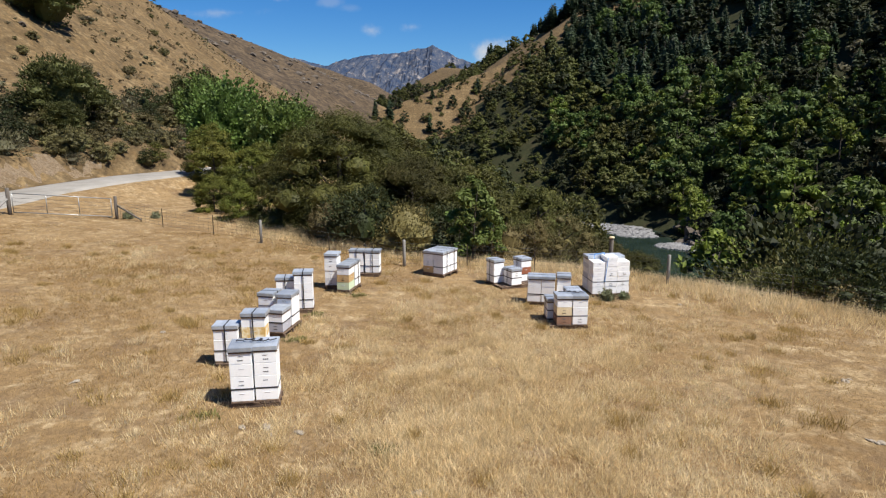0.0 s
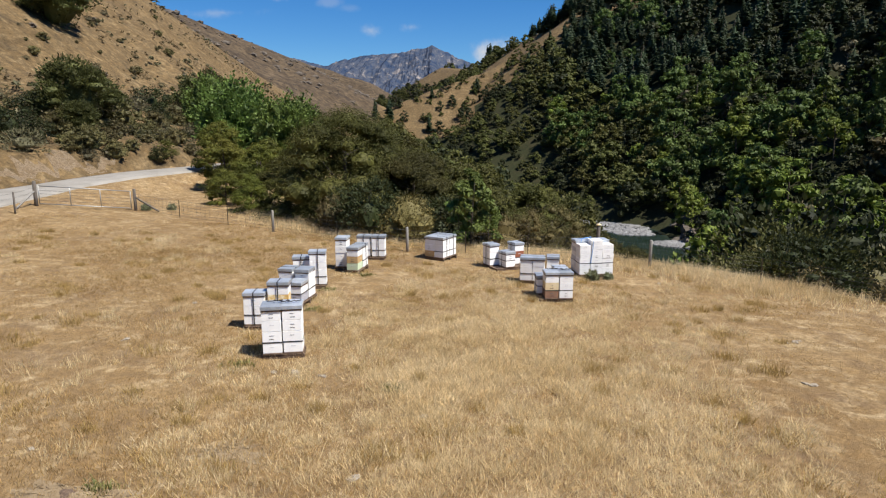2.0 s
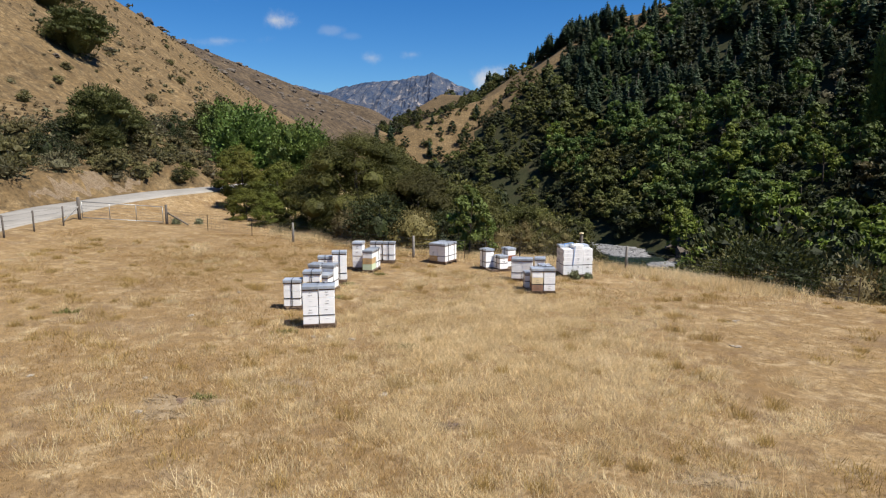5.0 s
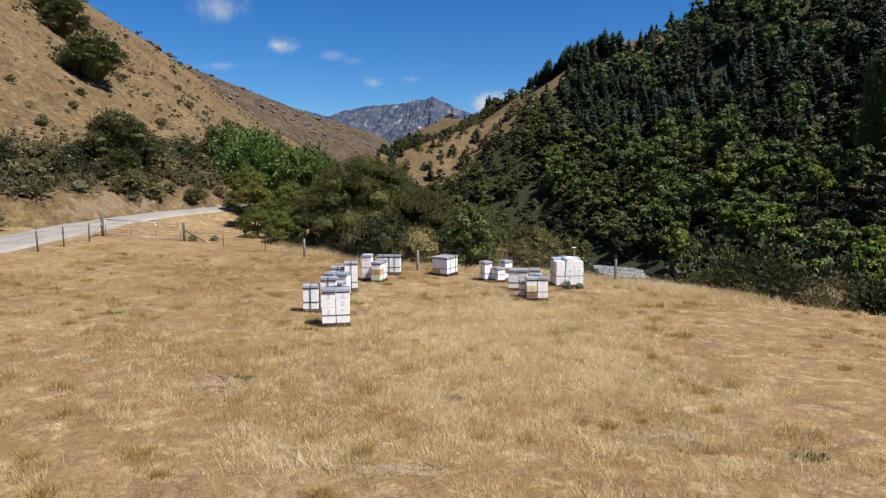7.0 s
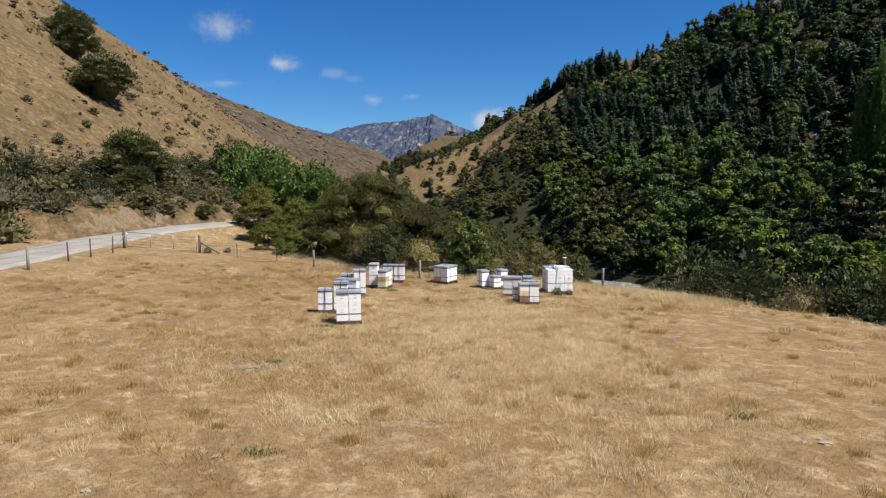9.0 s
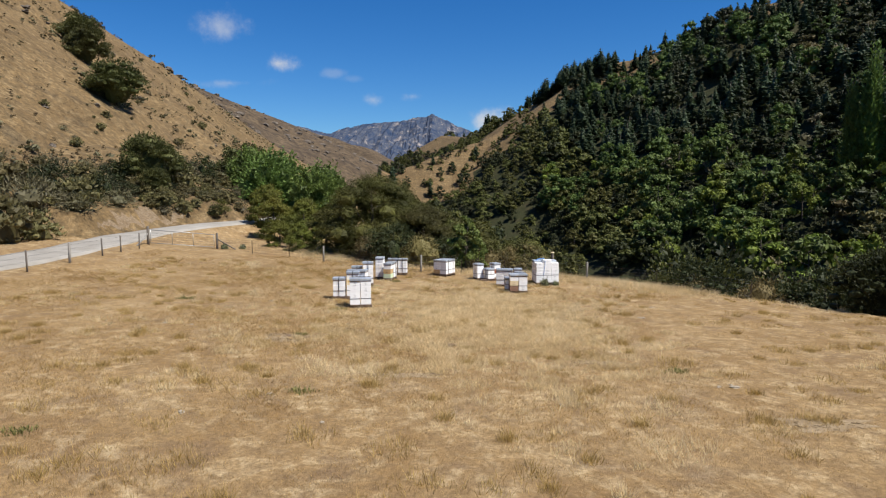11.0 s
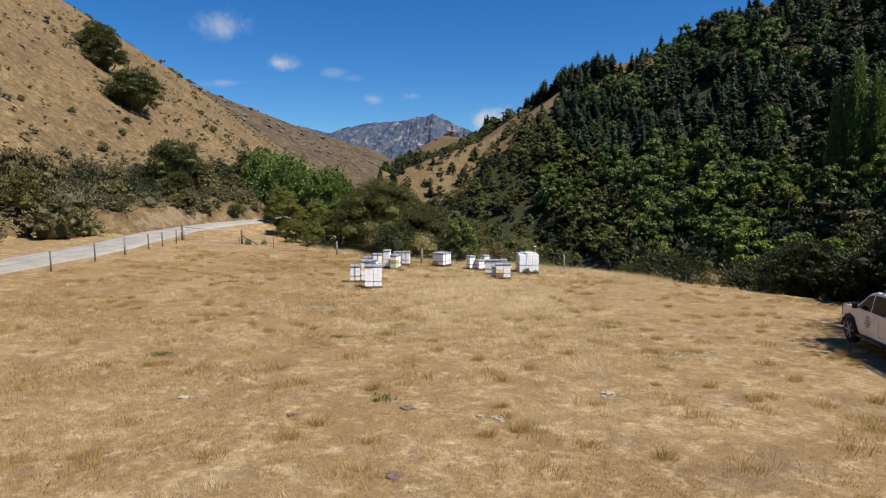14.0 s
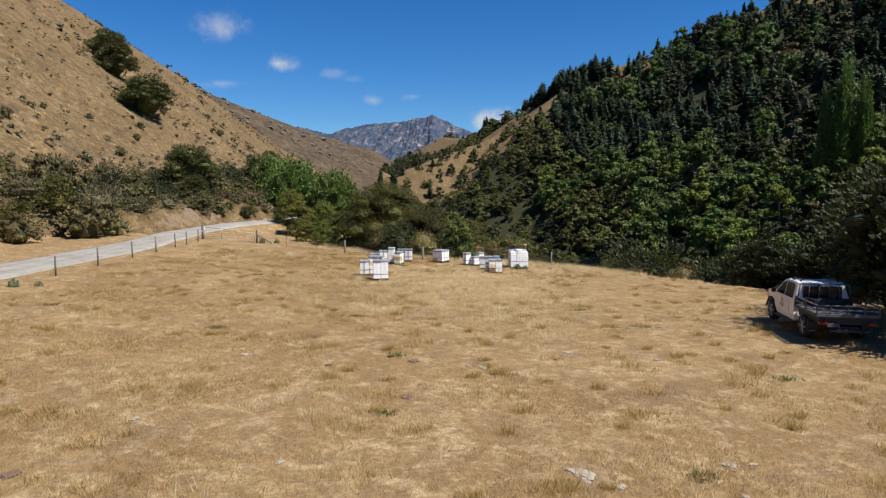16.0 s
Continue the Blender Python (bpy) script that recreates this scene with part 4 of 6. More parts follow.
def build_trees():
    fine = dict(shape="dome", flat=0.74, core=0.40, fat=0.80, fill=0.5, shell=0.50, thin=0.17, up=0.6)
    K = [tree_meshes(11, 10.2, 7.6, -0.6, "kanuka", 105, 62000, 0.10, limbs=9, trunk=0.2, **fine), tree_meshes(12, 8.2, 6.2, -0.4, "kanuka", 80, 40000, 0.10, limbs=8, trunk=0.18, **fine)]
    K += [tree_meshes(15 + i, 9.0, 6.4, -0.3, "kanuka", 64, 7500, 0.21, limbs=6, trunk=0.18, level=1, **fine) for i in range(2)]
    kl = "spreading dark olive-green tree with fine dense foliage"
    for i, (x, y, k, s, t) in enumerate(((-5.5, 34.0, 0, 1.0, 0.4), (-1.6, 32.8, 1, 0.98, 2.2), (-9.6, 36.5, 3, 0.55, 1.2), (-5.2, 38, 2, 1.12, 1.0), (1.6, 33.5, 3, 0.86, 3.0), (-4.2, 41, 2, 1.15, 4.0), (4.6, 38, 3, 0.9, 1.2), (9.6, 45, 2, 0.95, 5.0), (1.0, 47, 3, 1.1, 0.2), (8.0, 53, 2, 1.1, 2.0), (15, 60, 3, 1.1, 2.9), (3, 62, 2, 1.3, 0.7), (-3, 55, 3, 1.2, 1.7), (11, 74, 2, 1.3, 3.3), (22, 70, 3, 1.0, 0.9))):
        tree("tree", K[k], kl, "tree", x, y, None, t, s, "dark trees behind the fence")
    POP = [mass_meshes(31 + i, 7.8, 7.0, 0.4, "poplar", 10000, 0.22, 0.46, 3.4, thin=0.27, low=-0.6, up=0.35, trunk=0.2) for i in range(2)]
    for i, (x, y, s) in enumerate(((-20.4, 61.5, 0.93), (-14.3, 58.0, 0.80), (-23.8, 65.5, 0.75))):
        tree("poplar_tree", POP[i % 2], "bright green broad poplar tree beside the road", "tree", x, y, None, i * 1.9, s, "poplars by the road")
    WIL = [tree_meshes(41 + i, 6.6, 6.2, -0.2, "willow", 60, 14000, 0.12, "dome", 0.8, 0.4, fat=0.8, fill=0.5, shell=0.5, thin=0.26, up=0.5, trunk=0.12) for i in range(2)]
    for i, (x, y, s) in enumerate(((-15.6, 43.5, 0.64), (-12.4, 41, 0.60), (-13.4, 36.8, 0.36), (-11.2, 34.6, 0.36), (-17.4, 48.0, 0.66), (-13.6, 47.5, 0.62))):
        tree("shrub", WIL[i % 2], "yellow-green bushy shrub leaning over the fence", "shrub", x, y, None, i * 2.1, s, "shrubs along the fence")
    DS = [plume_meshes(51 + i, 4.4, 3.6, 0.0, "dark_shrub" if i < 2 else "olive", 40, 5200, 0.08, thin=0.25, lobe=0.30, flat=0.6, trunk=0.08, limbs=4, level=1, core=0.36) for i in range(3)]
    SC = [mass_meshes(61 + i, 3.6, 2.6, 0.0, "twiggy" if i == 1 else "scrub", 3200, 0.10, 0.38, 2.6, thin=0.18, trunk=0.06, limbs=4, level=3) for i in range(3)]
    TW = tree_meshes(81, 4.4, 3.6, 0.1, "twiggy", 40, 6500, 0.07, "dome", 0.9, 0.30, limbs=14, trunk=0.07, shell=0.2, thin=0.2)
    SAP = tree_meshes(85, 1.9, 3.9, 0.2, "poplar", 20, 2600, 0.12, "column", 1.1, 0.55, trunk=0.04)
    DSF = [plume_meshes(551 + i, 4.4, 3.7, 0.0, "dark_shrub" if i < 2 else "kanuka", 30, 2400, 0.11, thin=0.25, lobe=0.32, flat=0.6, trunk=0.08, limbs=3, level=1, core=0.36) for i in range(3)]
    SCF = [plume_meshes(561 + i, 3.4, 2.3, -0.1, "scrub", 22, 620, 0.16, thin=0.2, lobe=0.32, flat=0.65, trunk=0.06, limbs=2, level=1) for i in range(3)]
    GSF = [mass_meshes(571 + i, 3.0, 1.7, -0.1, "grey_scrub", 900, 0.17, 0.5, 2.8, thin=0.10, core=0.5, trunk=0.05, limbs=2, level=2) for i in range(3)]
    rng = np.random.default_rng(77)
    for x, y, s in ((1.25, 26.4, 0.95), (2.1, 27.4, 0.75), (0.7, 27.2, 0.7)):
        tree("sapling", SAP, "young poplar with light green leaves by the fence", "tree", x, y, None, x, s, "saplings by the fence")
    for x, y, s in ((5.6, 29.5, 1.0), (4.2, 28.6, 0.8), (7.4, 32, 1.0)):
        tree("shrub", TW, "brownish twiggy shrub with sparse leaves", "shrub", x, y, None, x, s, "twiggy shrubs behind the fence")
    for x, y, s, k in ((-3.6, 28.2, 0.8, 0), (-1.6, 27.6, 0.75, 1), (-5.2, 29.6, 0.7, 2), (-0.2, 28.8, 0.8, 0), (2.9, 28.4, 0.8, 1), (3.0, 31, 1.1, 2)):
        tree("shrub", SC[k] if k else DS[0], "low olive-brown shrub at the fence", "shrub", x, y, None, x * 2, s, "shrubs along the fence")
    # gully edge to the right of the field
    for i in range(62):
        t = rng.random()
        px, py = np.interp(t, np.linspace(0, 1, 7), [9, 13.8, 18, 21.5, 25, 27, 27]), np.interp(t, np.linspace(0, 1, 7), [22.5, 18.5, 12.5, 5, -8, -16, -26])
        out = 3 + 26 * rng.random() ** 1.1
        x, y = px + out * 0.72, py + out * 0.70
        view = x / max(y, 1)
        if 0.2 < view < 0.40 and y > 20:
            continue
        k = int(rng.integers(0, 3))
        m = (DS[k] if out < 13 else DSF[k]) if rng.random() < 0.75 else SC[k] if out < 13 else SCF[k]
        z = float(land(x, y))
        top = 0.4 - 0.02 * out
        s = np.clip((top - z) / 3.6, 0.5, 2.0)
        tree("shrub", m, "dark green shrub on the gully bank", "shrub", x, y, None, rng.random() * 6, s * (0.85 + 0.3 * rng.random()), "shrubs on the gully bank")
    # big tree that shades the parked pickup, and a second added to deepen that shade
    big = plume_meshes(91, 10.0, 7.6, 0.2, "dark_shrub", 110, 17000, 0.13, thin=0.24, lobe=0.22, flat=0.65, trunk=0.25, core=0.45, level=1)
    tree("tree", big, "large dark green tree shading the parked pickup", "tree", 20.4, -0.6, None, 0.3, 0.95)
    tree("tree", big, "large dark green tree added to shade the parked pickup", "tree", 18.3, -4.3, None, 2.3, 1.0)
    for x, y, t, s in ((23.0, 8.6, 1.1, 0.84), (24.6, 13.0, 4.0, 0.80), (19.6, 13.6, 3.2, 0.50), (26.5, 2.5, 5.0, 0.9)):
        tree("tree", big, "dark green tree standing at the gully edge", "tree", x, y, None, t, s, "dark trees at the gully edge")
    # evergreen trees on the golden hill
    HT = [plume_meshes(101 + i, 9.2, 8.0, 0.7, "hill_tree", 46, 12000, 0.20, thin=0.2, lobe=0.32, flat=0.6, trunk=0.3, core=0.5) for i in range(2)]
    for i, (x, y, s) in enumerate(((-30.7, 52.6, 0.66), (-51.6, 87.6, 0.92), (-65.6, 104.6, 0.80), (-70.5, 110.5, 0.85), (-16.6, 75, 0.7), (-26.5, 72, 0.75), (-29.0, 49.4, 0.34))):
        tree("tree", HT[i % 2], "round dark evergreen tree on the dry hillside", "tree", x, y, None, i * 1.3, s, "evergreens on the hillside")
    # scrub at the foot of the hill, thinning out up the slope
    Y = np.concatenate([rng.uniform(-8, 80, 700), rng.uniform(10, 150, 3000)])
    X = np.interp(Y, [p[1] for p in ROAD], [p[0] for p in ROAD]) - 5.2 - 17 * rng.random(len(Y)) ** 1.2
    X[700:] = rng.uniform(-105, -30, 3000)
    rd, rz, rs = seg_dist(X, Y, ROAD)
    Z = land(X, Y)
    up = Z - rz
    ok = (rs > 0) & (rd > 4.6) & (up > 0.9) & (np.abs(X / (Y + 25)) < 0.9)
    ok[700:] &= rng.random(3000) < np.exp(-np.maximum(0, up[700:] - 4) / 9) + 0.05
    chosen = [*np.where(ok[:700])[0][:115], *(700 + np.where(ok[700:])[0][:110])]
    for i in chosen:
        k, q, low = int(rng.integers(0, 3)), rng.random(), up[i] < 5
        m = (SCF[k] if q < 0.66 else DSF[k] if q < 0.80 else GSF[k]) if low else (GSF[k] if q < 0.55 else SCF[k])
        s = (0.35 + 0.85 * rng.random() ** 1.6) * (0.80 if low else 0.50)
        tree("shrub", m, "grey-green scrub bush on the dry slope" if m in SCF else "grey twiggy scrub bush on the dry slope" if m in GSF else "dark green bush at the foot of the slope", "shrub", X[i], Y[i], Z[i], rng.random() * 6, s, "scrub on the hillside")
    # tall bushes on the flat between the road and the slope
    for x, y, m, s in ((-30.4, 28.6, SCF[0], 1.35), (-31.9, 34.6, GSF[1], 1.45), (-29.6, 31.6, SCF[1], 0.9), (-33.4, 30.2, DSF[2], 0.95), (-30.6, 38.2, SCF[2], 1.1), (-33.6, 40.0, DSF[0], 0.8), (-29.2, 42.6, GSF[0], 0.9), (-35.6, 36.0, SCF[0], 1.2), (-34.2, 26.0, DSF[2], 0.8), (-36.6, 31.0, GSF[2], 1.3), (-36.2, 42.0, SCF[1], 1.1), (-38.0, 47.0, GSF[1], 1.2), (-34.4, 46.0, SCF[2], 1.0), (-31.4, 44.8, DSF[1], 0.7), (-32.4, 22.8, SCF[1], 1.0), (-39.0, 38.0, SCF[2], 1.2), (-27.4, 46.8, SCF[0], 0.75), (-40.2, 30.0, SCF[0], 1.2)):
        tree("shrub", m, "tall olive-brown bush beside the gravel road", "shrub", x, y, None, x * 1.7, s, "tall bushes by the road")
    # thicker brush between the hill tree and the poplars, down to the road
    for x, y, m, s in BRUSH(rng):
        m = (GSF, SCF, DSF)[m][int(rng.integers(0, 3))]
        tree("shrub", m, "dense grey-green brush above the road bend", "shrub", x, y, None, rng.random() * 6, s, "brush above the road")
    # small tussocks and thorn scrub strewn over the slope
    rngs = np.random.default_rng(9)
    protos = []
    for i in range(4):
        c, r = crown_clumps(rngs, 4, 1.5, 0.8, 0.05, "dome")
        v, t = foliage("scrub", rngs, c, r, 26, 0.20, None, 0.7, 0.5, 1)
        protos.append(mesh_from("scrub", v, t, None))
    for key, lab, n, small in (("dry_scrub", "low dry brown scrub strewn over the slope", 1900, 0.72), ("scrub", "low olive scrub strewn over the dry slope", 420, 0.95), ("grey_scrub", "grey-brown bushes scattered over the dry slope", 320, 1.7)):
        X, Y = rngs.uniform(-105, -28, 30000), rngs.uniform(5, 190, 30000)
        rd, rz, rs = seg_dist(X, Y, ROAD)
        Z = land(X, Y)
        up = Z - rz
        likely = np.exp(-np.maximum(0, up - 5) / 14) * (0.45 + 0.7 * wobble(X, Y, 9, 5)) + (0.04 if small > 1.5 else 0.09)
        ok = (rs > 0) & (rd > 6) & (up > 1.2) & (np.abs(X / (Y + 25)) < 0.85) & (rngs.random(len(X)) < likely)
        rows = [(int(rngs.integers(0, 4)), X[i], Y[i], Z[i] - 0.05, rngs.random() * 6, small * (0.35 + 0.75 * rngs.random())) for i in np.where(ok)[0][:n]]
        v, f = join(protos, rows)
        tagged(new("hill_scrub", mesh_from("hill_scrub", v, f, LEAF[key])), lab, "scrub", kind="stuff")


def build_ridge_rocks():
    """Dark outcrops and thorn scrub strewn over the rocky ridge."""
    rng = np.random.default_rng(31)
    v0, f0 = ico(1)
    X, Y = rng.uniform(-260, -45, 9000), rng.uniform(190, 620, 9000)
    ok = (zone(X, Y) == 2) & (rng.random(9000) < 0.45 + 0.5 * wobble(X, Y, 16, 4))
    X, Y = X[ok][:1100], Y[ok][:1100]
    Z = land(X, Y)
    V, F = [], []
    for i in range(len(X)):
        s = 0.5 + 1.5 * rng.random() ** 2.2
        w = (1 + 0.5 * (rng.random(len(v0)) - 0.5))[:, None] * np.array([1.3, 1.0, 0.7]) * s
        V.append(v0 * w + np.array([X[i], Y[i], Z[i] + 0.1]))
        F.append(f0 + i * len(v0))
    tagged(new("rock_outcrop", mesh_from("rock_outcrop", np.concatenate(V), np.concatenate(F), M_ROCK_DARK)), "dark broken rock strewn over the dry ridge", "rock", kind="stuff")


def join(protos, places):
    """Many copies of prototype crowns in one mesh."""
    V, F, n = [], [], 0
    arrays = []
    for me in protos:
        v = np.empty(len(me.vertices) * 3, dtype=np.float32)
        me.vertices.foreach_get("co", v)
        f = np.empty(len(me.loops), dtype=np.int32)
        me.loops.foreach_get("vertex_index", f)
        arrays.append((v.reshape(-1, 3), f.reshape(-1, 3)))
    for k, x, y, z, turn, s in places:
        v, f = arrays[k]
        c, q = math.cos(turn), math.sin(turn)
        w = np.stack([v[:, 0] * c - v[:, 1] * q, v[:, 0] * q + v[:, 1] * c, v[:, 2]], -1) * s + np.array([x, y, z])
        V.append(w)
        F.append(f + n)
        n += len(v)
    return np.concatenate(V), np.concatenate(F)


SPUR = [(-33.5, 318.0, 1.00), (-24.0, 325.4, 1.10), (-14.4, 333.5, 0.90), (-5.6, 330.1, 0.60), (1.6, 336.8, 0.80), (-19.1, 314.1, 0.70), (-26.1, 315.9, 1.10), (-9.5, 313.4, 0.50), (-1.3, 321.4, 0.60), (-6.6, 305.8, 0.80), (4.4, 323.4, 0.70), (9.7, 313.5, 0.90), (17.6, 335.4, 0.80), (25.7, 309.4, 0.90)]


def build_forest():
    rng = np.random.default_rng(2024)
    pines = [pine_meshes(201 + i, 10.5 + 0.8 * (i % 2), 4.6 + 0.5 * (i % 3)) for i in range(5)]
    broad = [tree_meshes(211 + i, 8.4, 10.0, 0.2, "broadleaf", 24, 620, 0.44, "round", 1.0, 0.62, fat=0.86, limbs=3, trunk=0.2, shell=0.75, level=1) for i in range(4)]
    light = [tree_meshes(221 + i, 7.6, 9.5, 0.2, "bright", 24, 620, 0.42, "round", 1.0, 0.62, fat=0.86, limbs=3, trunk=0.18, shell=0.75, level=1) for i in range(2)]
    dark = [tree_meshes(231 + i, 8.0, 7.5, 0.0, "dark_shrub", 22, 420, 0.42, "dome", 0.8, 0.62, fat=0.86, limbs=3, trunk=0.2, shell=0.75, level=1) for i in range(2)]
    grey = [tree_meshes(241 + i, 6.0, 5.5, 0.0, "scrub", 12, 230, 0.50, "dome", 0.8, 0.7, limbs=3, trunk=0.12, shell=0.75, level=1) for i in range(2)]
    near = [plume_meshes(261 + i, 8.4, 7.4, -0.2, ("kanuka", "dark_shrub", "olive")[i], 60, 2700, 0.17, thin=0.24, lobe=0.26, flat=0.6, limbs=4, level=1, core=0.36) for i in range(3)]
    olive = [tree_meshes(271 + i, 8.4, 7.0, 0.0, "olive" if i else "kanuka", 24, 420, 0.40, "dome", 0.7, 0.62, fat=0.86, limbs=3, trunk=0.2, shell=0.75, level=1) for i in range(2)]
    brown = [tree_meshes(245 + i, 5.5, 6.5, 0.0, "grey_scrub", 10, 200, 0.5, "dome", 0.9, 0.6, limbs=5, trunk=0.12, shell=0.7, level=1) for i in range(2)]
    places = []
    cell = 6.0
    for gx in np.arange(-70, 330, cell):
        for gy in np.arange(-40, 640, cell):
            x, y = gx + rng.uniform(-3.2, 3.2), gy + rng.uniform(-3.2, 3.2)
            if x / (y + 25) > 0.80 or x / (y + 25) < -0.12 or y < -20:
                continue
            places.append((x, y))
    P = np.array(places)
    Z = land(P[:, 0], P[:, 1])
    zn = zone(P[:, 0], P[:, 1])
    de, _, side = seg_dist(P[:, 0], P[:, 1], EDGE)
    dc, top, sc = seg_dist(P[:, 0], P[:, 1], RIDGES[2][0])
    front = dc * sc
    dr, _, _ = seg_dist(P[:, 0], P[:, 1], RIVER)
    patch = 0.7 * wobble(P[:, 0], P[:, 1], 34, 3) + 0.5 * wobble(P[:, 0], P[:, 1], 15, 6)
    # trees the camera sees over the land, tested from both ends of its path
    in_camera_sight = np.zeros(len(P), bool)
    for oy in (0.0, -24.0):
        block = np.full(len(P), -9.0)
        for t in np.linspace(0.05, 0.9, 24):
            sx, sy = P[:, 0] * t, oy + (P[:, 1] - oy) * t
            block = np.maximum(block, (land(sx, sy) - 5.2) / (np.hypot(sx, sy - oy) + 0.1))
        in_camera_sight |= (Z + 9 - 5.2) / np.hypot(P[:, 0], P[:, 1] - oy) > block
    kinds = {}
    for i in range(len(P)):
        x, y, z = P[i, 0], P[i, 1], Z[i]
        if side[i] <= 0 or (de[i] < 26 and y < 95) or (dr[i] < 13 and z < RIVER_Z + 2.5) or (front[i] < -14 and not (x < 40 and y < 340)):
            continue
        view = x / y if y > 1 else 9
        if 0.22 < view < 0.40 and y < 122 and z + 9 > 5.2 - 0.19 * y:
            continue
        sparse = zn[i] == 1
        if sparse and rng.random() > (0.75 if y < 350 and x > 8 else 0.5 if y < 350 and x > -8 else 0.06):
            continue
        if zn[i] == 5:
            continue
        rel = (z - RIVER_Z) / 100
        q = 0.10 + 0.74 * rng.random() + 0.46 * patch[i]
        s = 0.76 + 0.9 * rng.random() ** 1.6
        if sparse:
            kind = "pine" if rng.random() < 0.5 else "grey"
            s *= 0.7
        elif rng.random() < 0.02 + 0.05 * max(0, -patch[i]):
            continue
        elif rel > 0.44 + 0.12 * patch[i] or y > 330:
            kind = "pine" if q < 0.50 else "dark" if q < 0.70 else "broad" if q < 0.90 else "grey"
        elif rel > 0.30:
            kind = "broad" if q < 0.34 else "light" if q < 0.44 else "dark" if q < 0.60 else "pine" if q < 0.92 else "grey"
        else:
            kind = "broad" if q < 0.42 else "light" if q < 0.60 else "dark" if q < 0.86 else "grey"
        if kind in ("dark", "grey") and 0.2 < rel < 0.75 and rng.random() < 0.22:
            kind = "brown"
        if 46 <= de[i] < 90 and view < 0.34 and rng.random() < 0.75:
            kind = "olive"
        if de[i] < 70 and y >= 95 and view < 0.3:
            kind, s = ("olive" if rng.random() < 0.7 else "dark"), s * 0.68
        if de[i] < 46 and y < 110:
            # bank trees out of the camera's sight get the simpler dark crown
            kind = "near" if in_camera_sight[i] else "dark"
            s *= 0.85
        if kind == "pine" and rel > 0.5:
            s *= 0.95
        kinds.setdefault(kind, []).append((math.hypot(x, y + 10), x, y, z, rng.random() * 6.28, s))
    table = {"pine": (pines, "dark green pine tree on the steep hillside", "pine_tree", "pines on the hillside"),
             "broad": (broad, "leafy mid-green tree in the gully woodland", "tree", "broadleaf trees on the hillside"),
             "light": (light, "light yellow-green leafy tree in the woodland", "tree", "light green trees on the hillside"),
             "dark": (dark, "dark evergreen tree on the gully slope", "tree", "evergreens on the slope"),
             "near": (near, "dark evergreen tree on the bank below the paddock", "tree", "evergreens on the near bank"),
             "olive": (olive, "olive-green fine-leaved tree in the gully", "tree", "olive trees in the gully"),
             "brown": (brown, "half-bare grey-brown tree among the woodland", "tree", "half-bare trees on the slope"),
             "grey": (grey, "grey-green scrubby tree on the slope", "tree", "scrub trees on the slope")}
    total = 0
    for kind, rows in sorted(kinds.items()):
        protos, label, name, group = table[kind]
        rows.sort()
        keep = {"pine": 110, "broad": 70, "near": 55, "brown": 20}.get(kind, 36)
        for j, (_, x, y, z, turn, s) in enumerate(rows[:keep]):
            tree(name, protos[j % len(protos)], label, "tree", x, y, z - 0.3, turn, s, group)
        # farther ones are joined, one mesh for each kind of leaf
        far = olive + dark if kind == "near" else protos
        by_leaf = {}
        for j, (_, x, y, z, turn, s) in enumerate(rows[keep:]):
            crown = far[j % len(far)][1]
            by_leaf.setdefault(crown.materials[0].name, []).append((crown, x, y, z - 0.3, turn, s))
        for rest in by_leaf.values():
            crowns = list({r[0].name: r[0] for r in rest}.values())
            v, f = join(crowns, [(crowns.index(c), *q) for c, *q in rest])
            me = mesh_from("woodland", v, f, crowns[0].materials[0])
            tagged(new("woodland", me), "far part of the hillside woodland, " + label.split(" on ")[0].split(" in ")[0] + "s", "woodland", kind="stuff")
        total += len(rows)
    print("forest trees", total, {k: len(v) for k, v in kinds.items()})
    # single dark trees dotted over the bare spur
    for j, (x, y, s) in enumerate(SPUR):
        tree("tree", dark[j % 2] if j % 3 else pines[j % 5], "dark tree standing alone on the grassy spur", "tree", x, y, None, j * 1.1, s, "trees on the spur")
    # trees on the far river bank
    rb = np.random.default_rng(44)
    for j in range(34):
        x, y = 36 + 26 * rb.random(), 186 + 48 * rb.random()
        z = float(land(x, y))
        if z > RIVER_Z + 2.5:
            tree("tree", (olive + dark)[j % 4], "dark leafy tree on the far river bank", "tree", x, y, z - 0.3, j * 1.1, 0.6 + 0.4 * rb.random(), "trees on the river bank")
    # a stand of pines on the crest
    wide = [pine_meshes(281 + i, 10.5, 7.0) for i in range(2)]
    for j in range(44):
        x, y = 60 + 38 * j / 43 + 6 * math.sin(j * 2.3), 414 - 44 * j / 43 - 11 * (1 + math.cos(j * 1.7))
        tree("pine_tree", wide[j % 2], "dark green pine tree on the grassy crest", "tree", x, y, None, j * 1.3, 1.05 + 0.3 * math.sin(j * 1.9), "pines on the crest")
    # tall narrow poplars at the foot of the slope
    lom = mass_meshes(251, 2.7, 18, 0.3, "poplar", 5200, 0.40, 0.40, 4.2, thin=0.16, low=-0.9, up=0.9, limbs=4, trunk=0.25, core=0.7)
    for x, y, s in ((106.0, 152, 1.45), (109.5, 150, 1.72), (113.5, 147.5, 1.40)):
        tree("lombardy_poplar", lom, "tall narrow poplar standing above the woodland", "tree", x, y, None, x, s, "narrow poplars")


build_trees()
build_ridge_rocks()
build_forest()

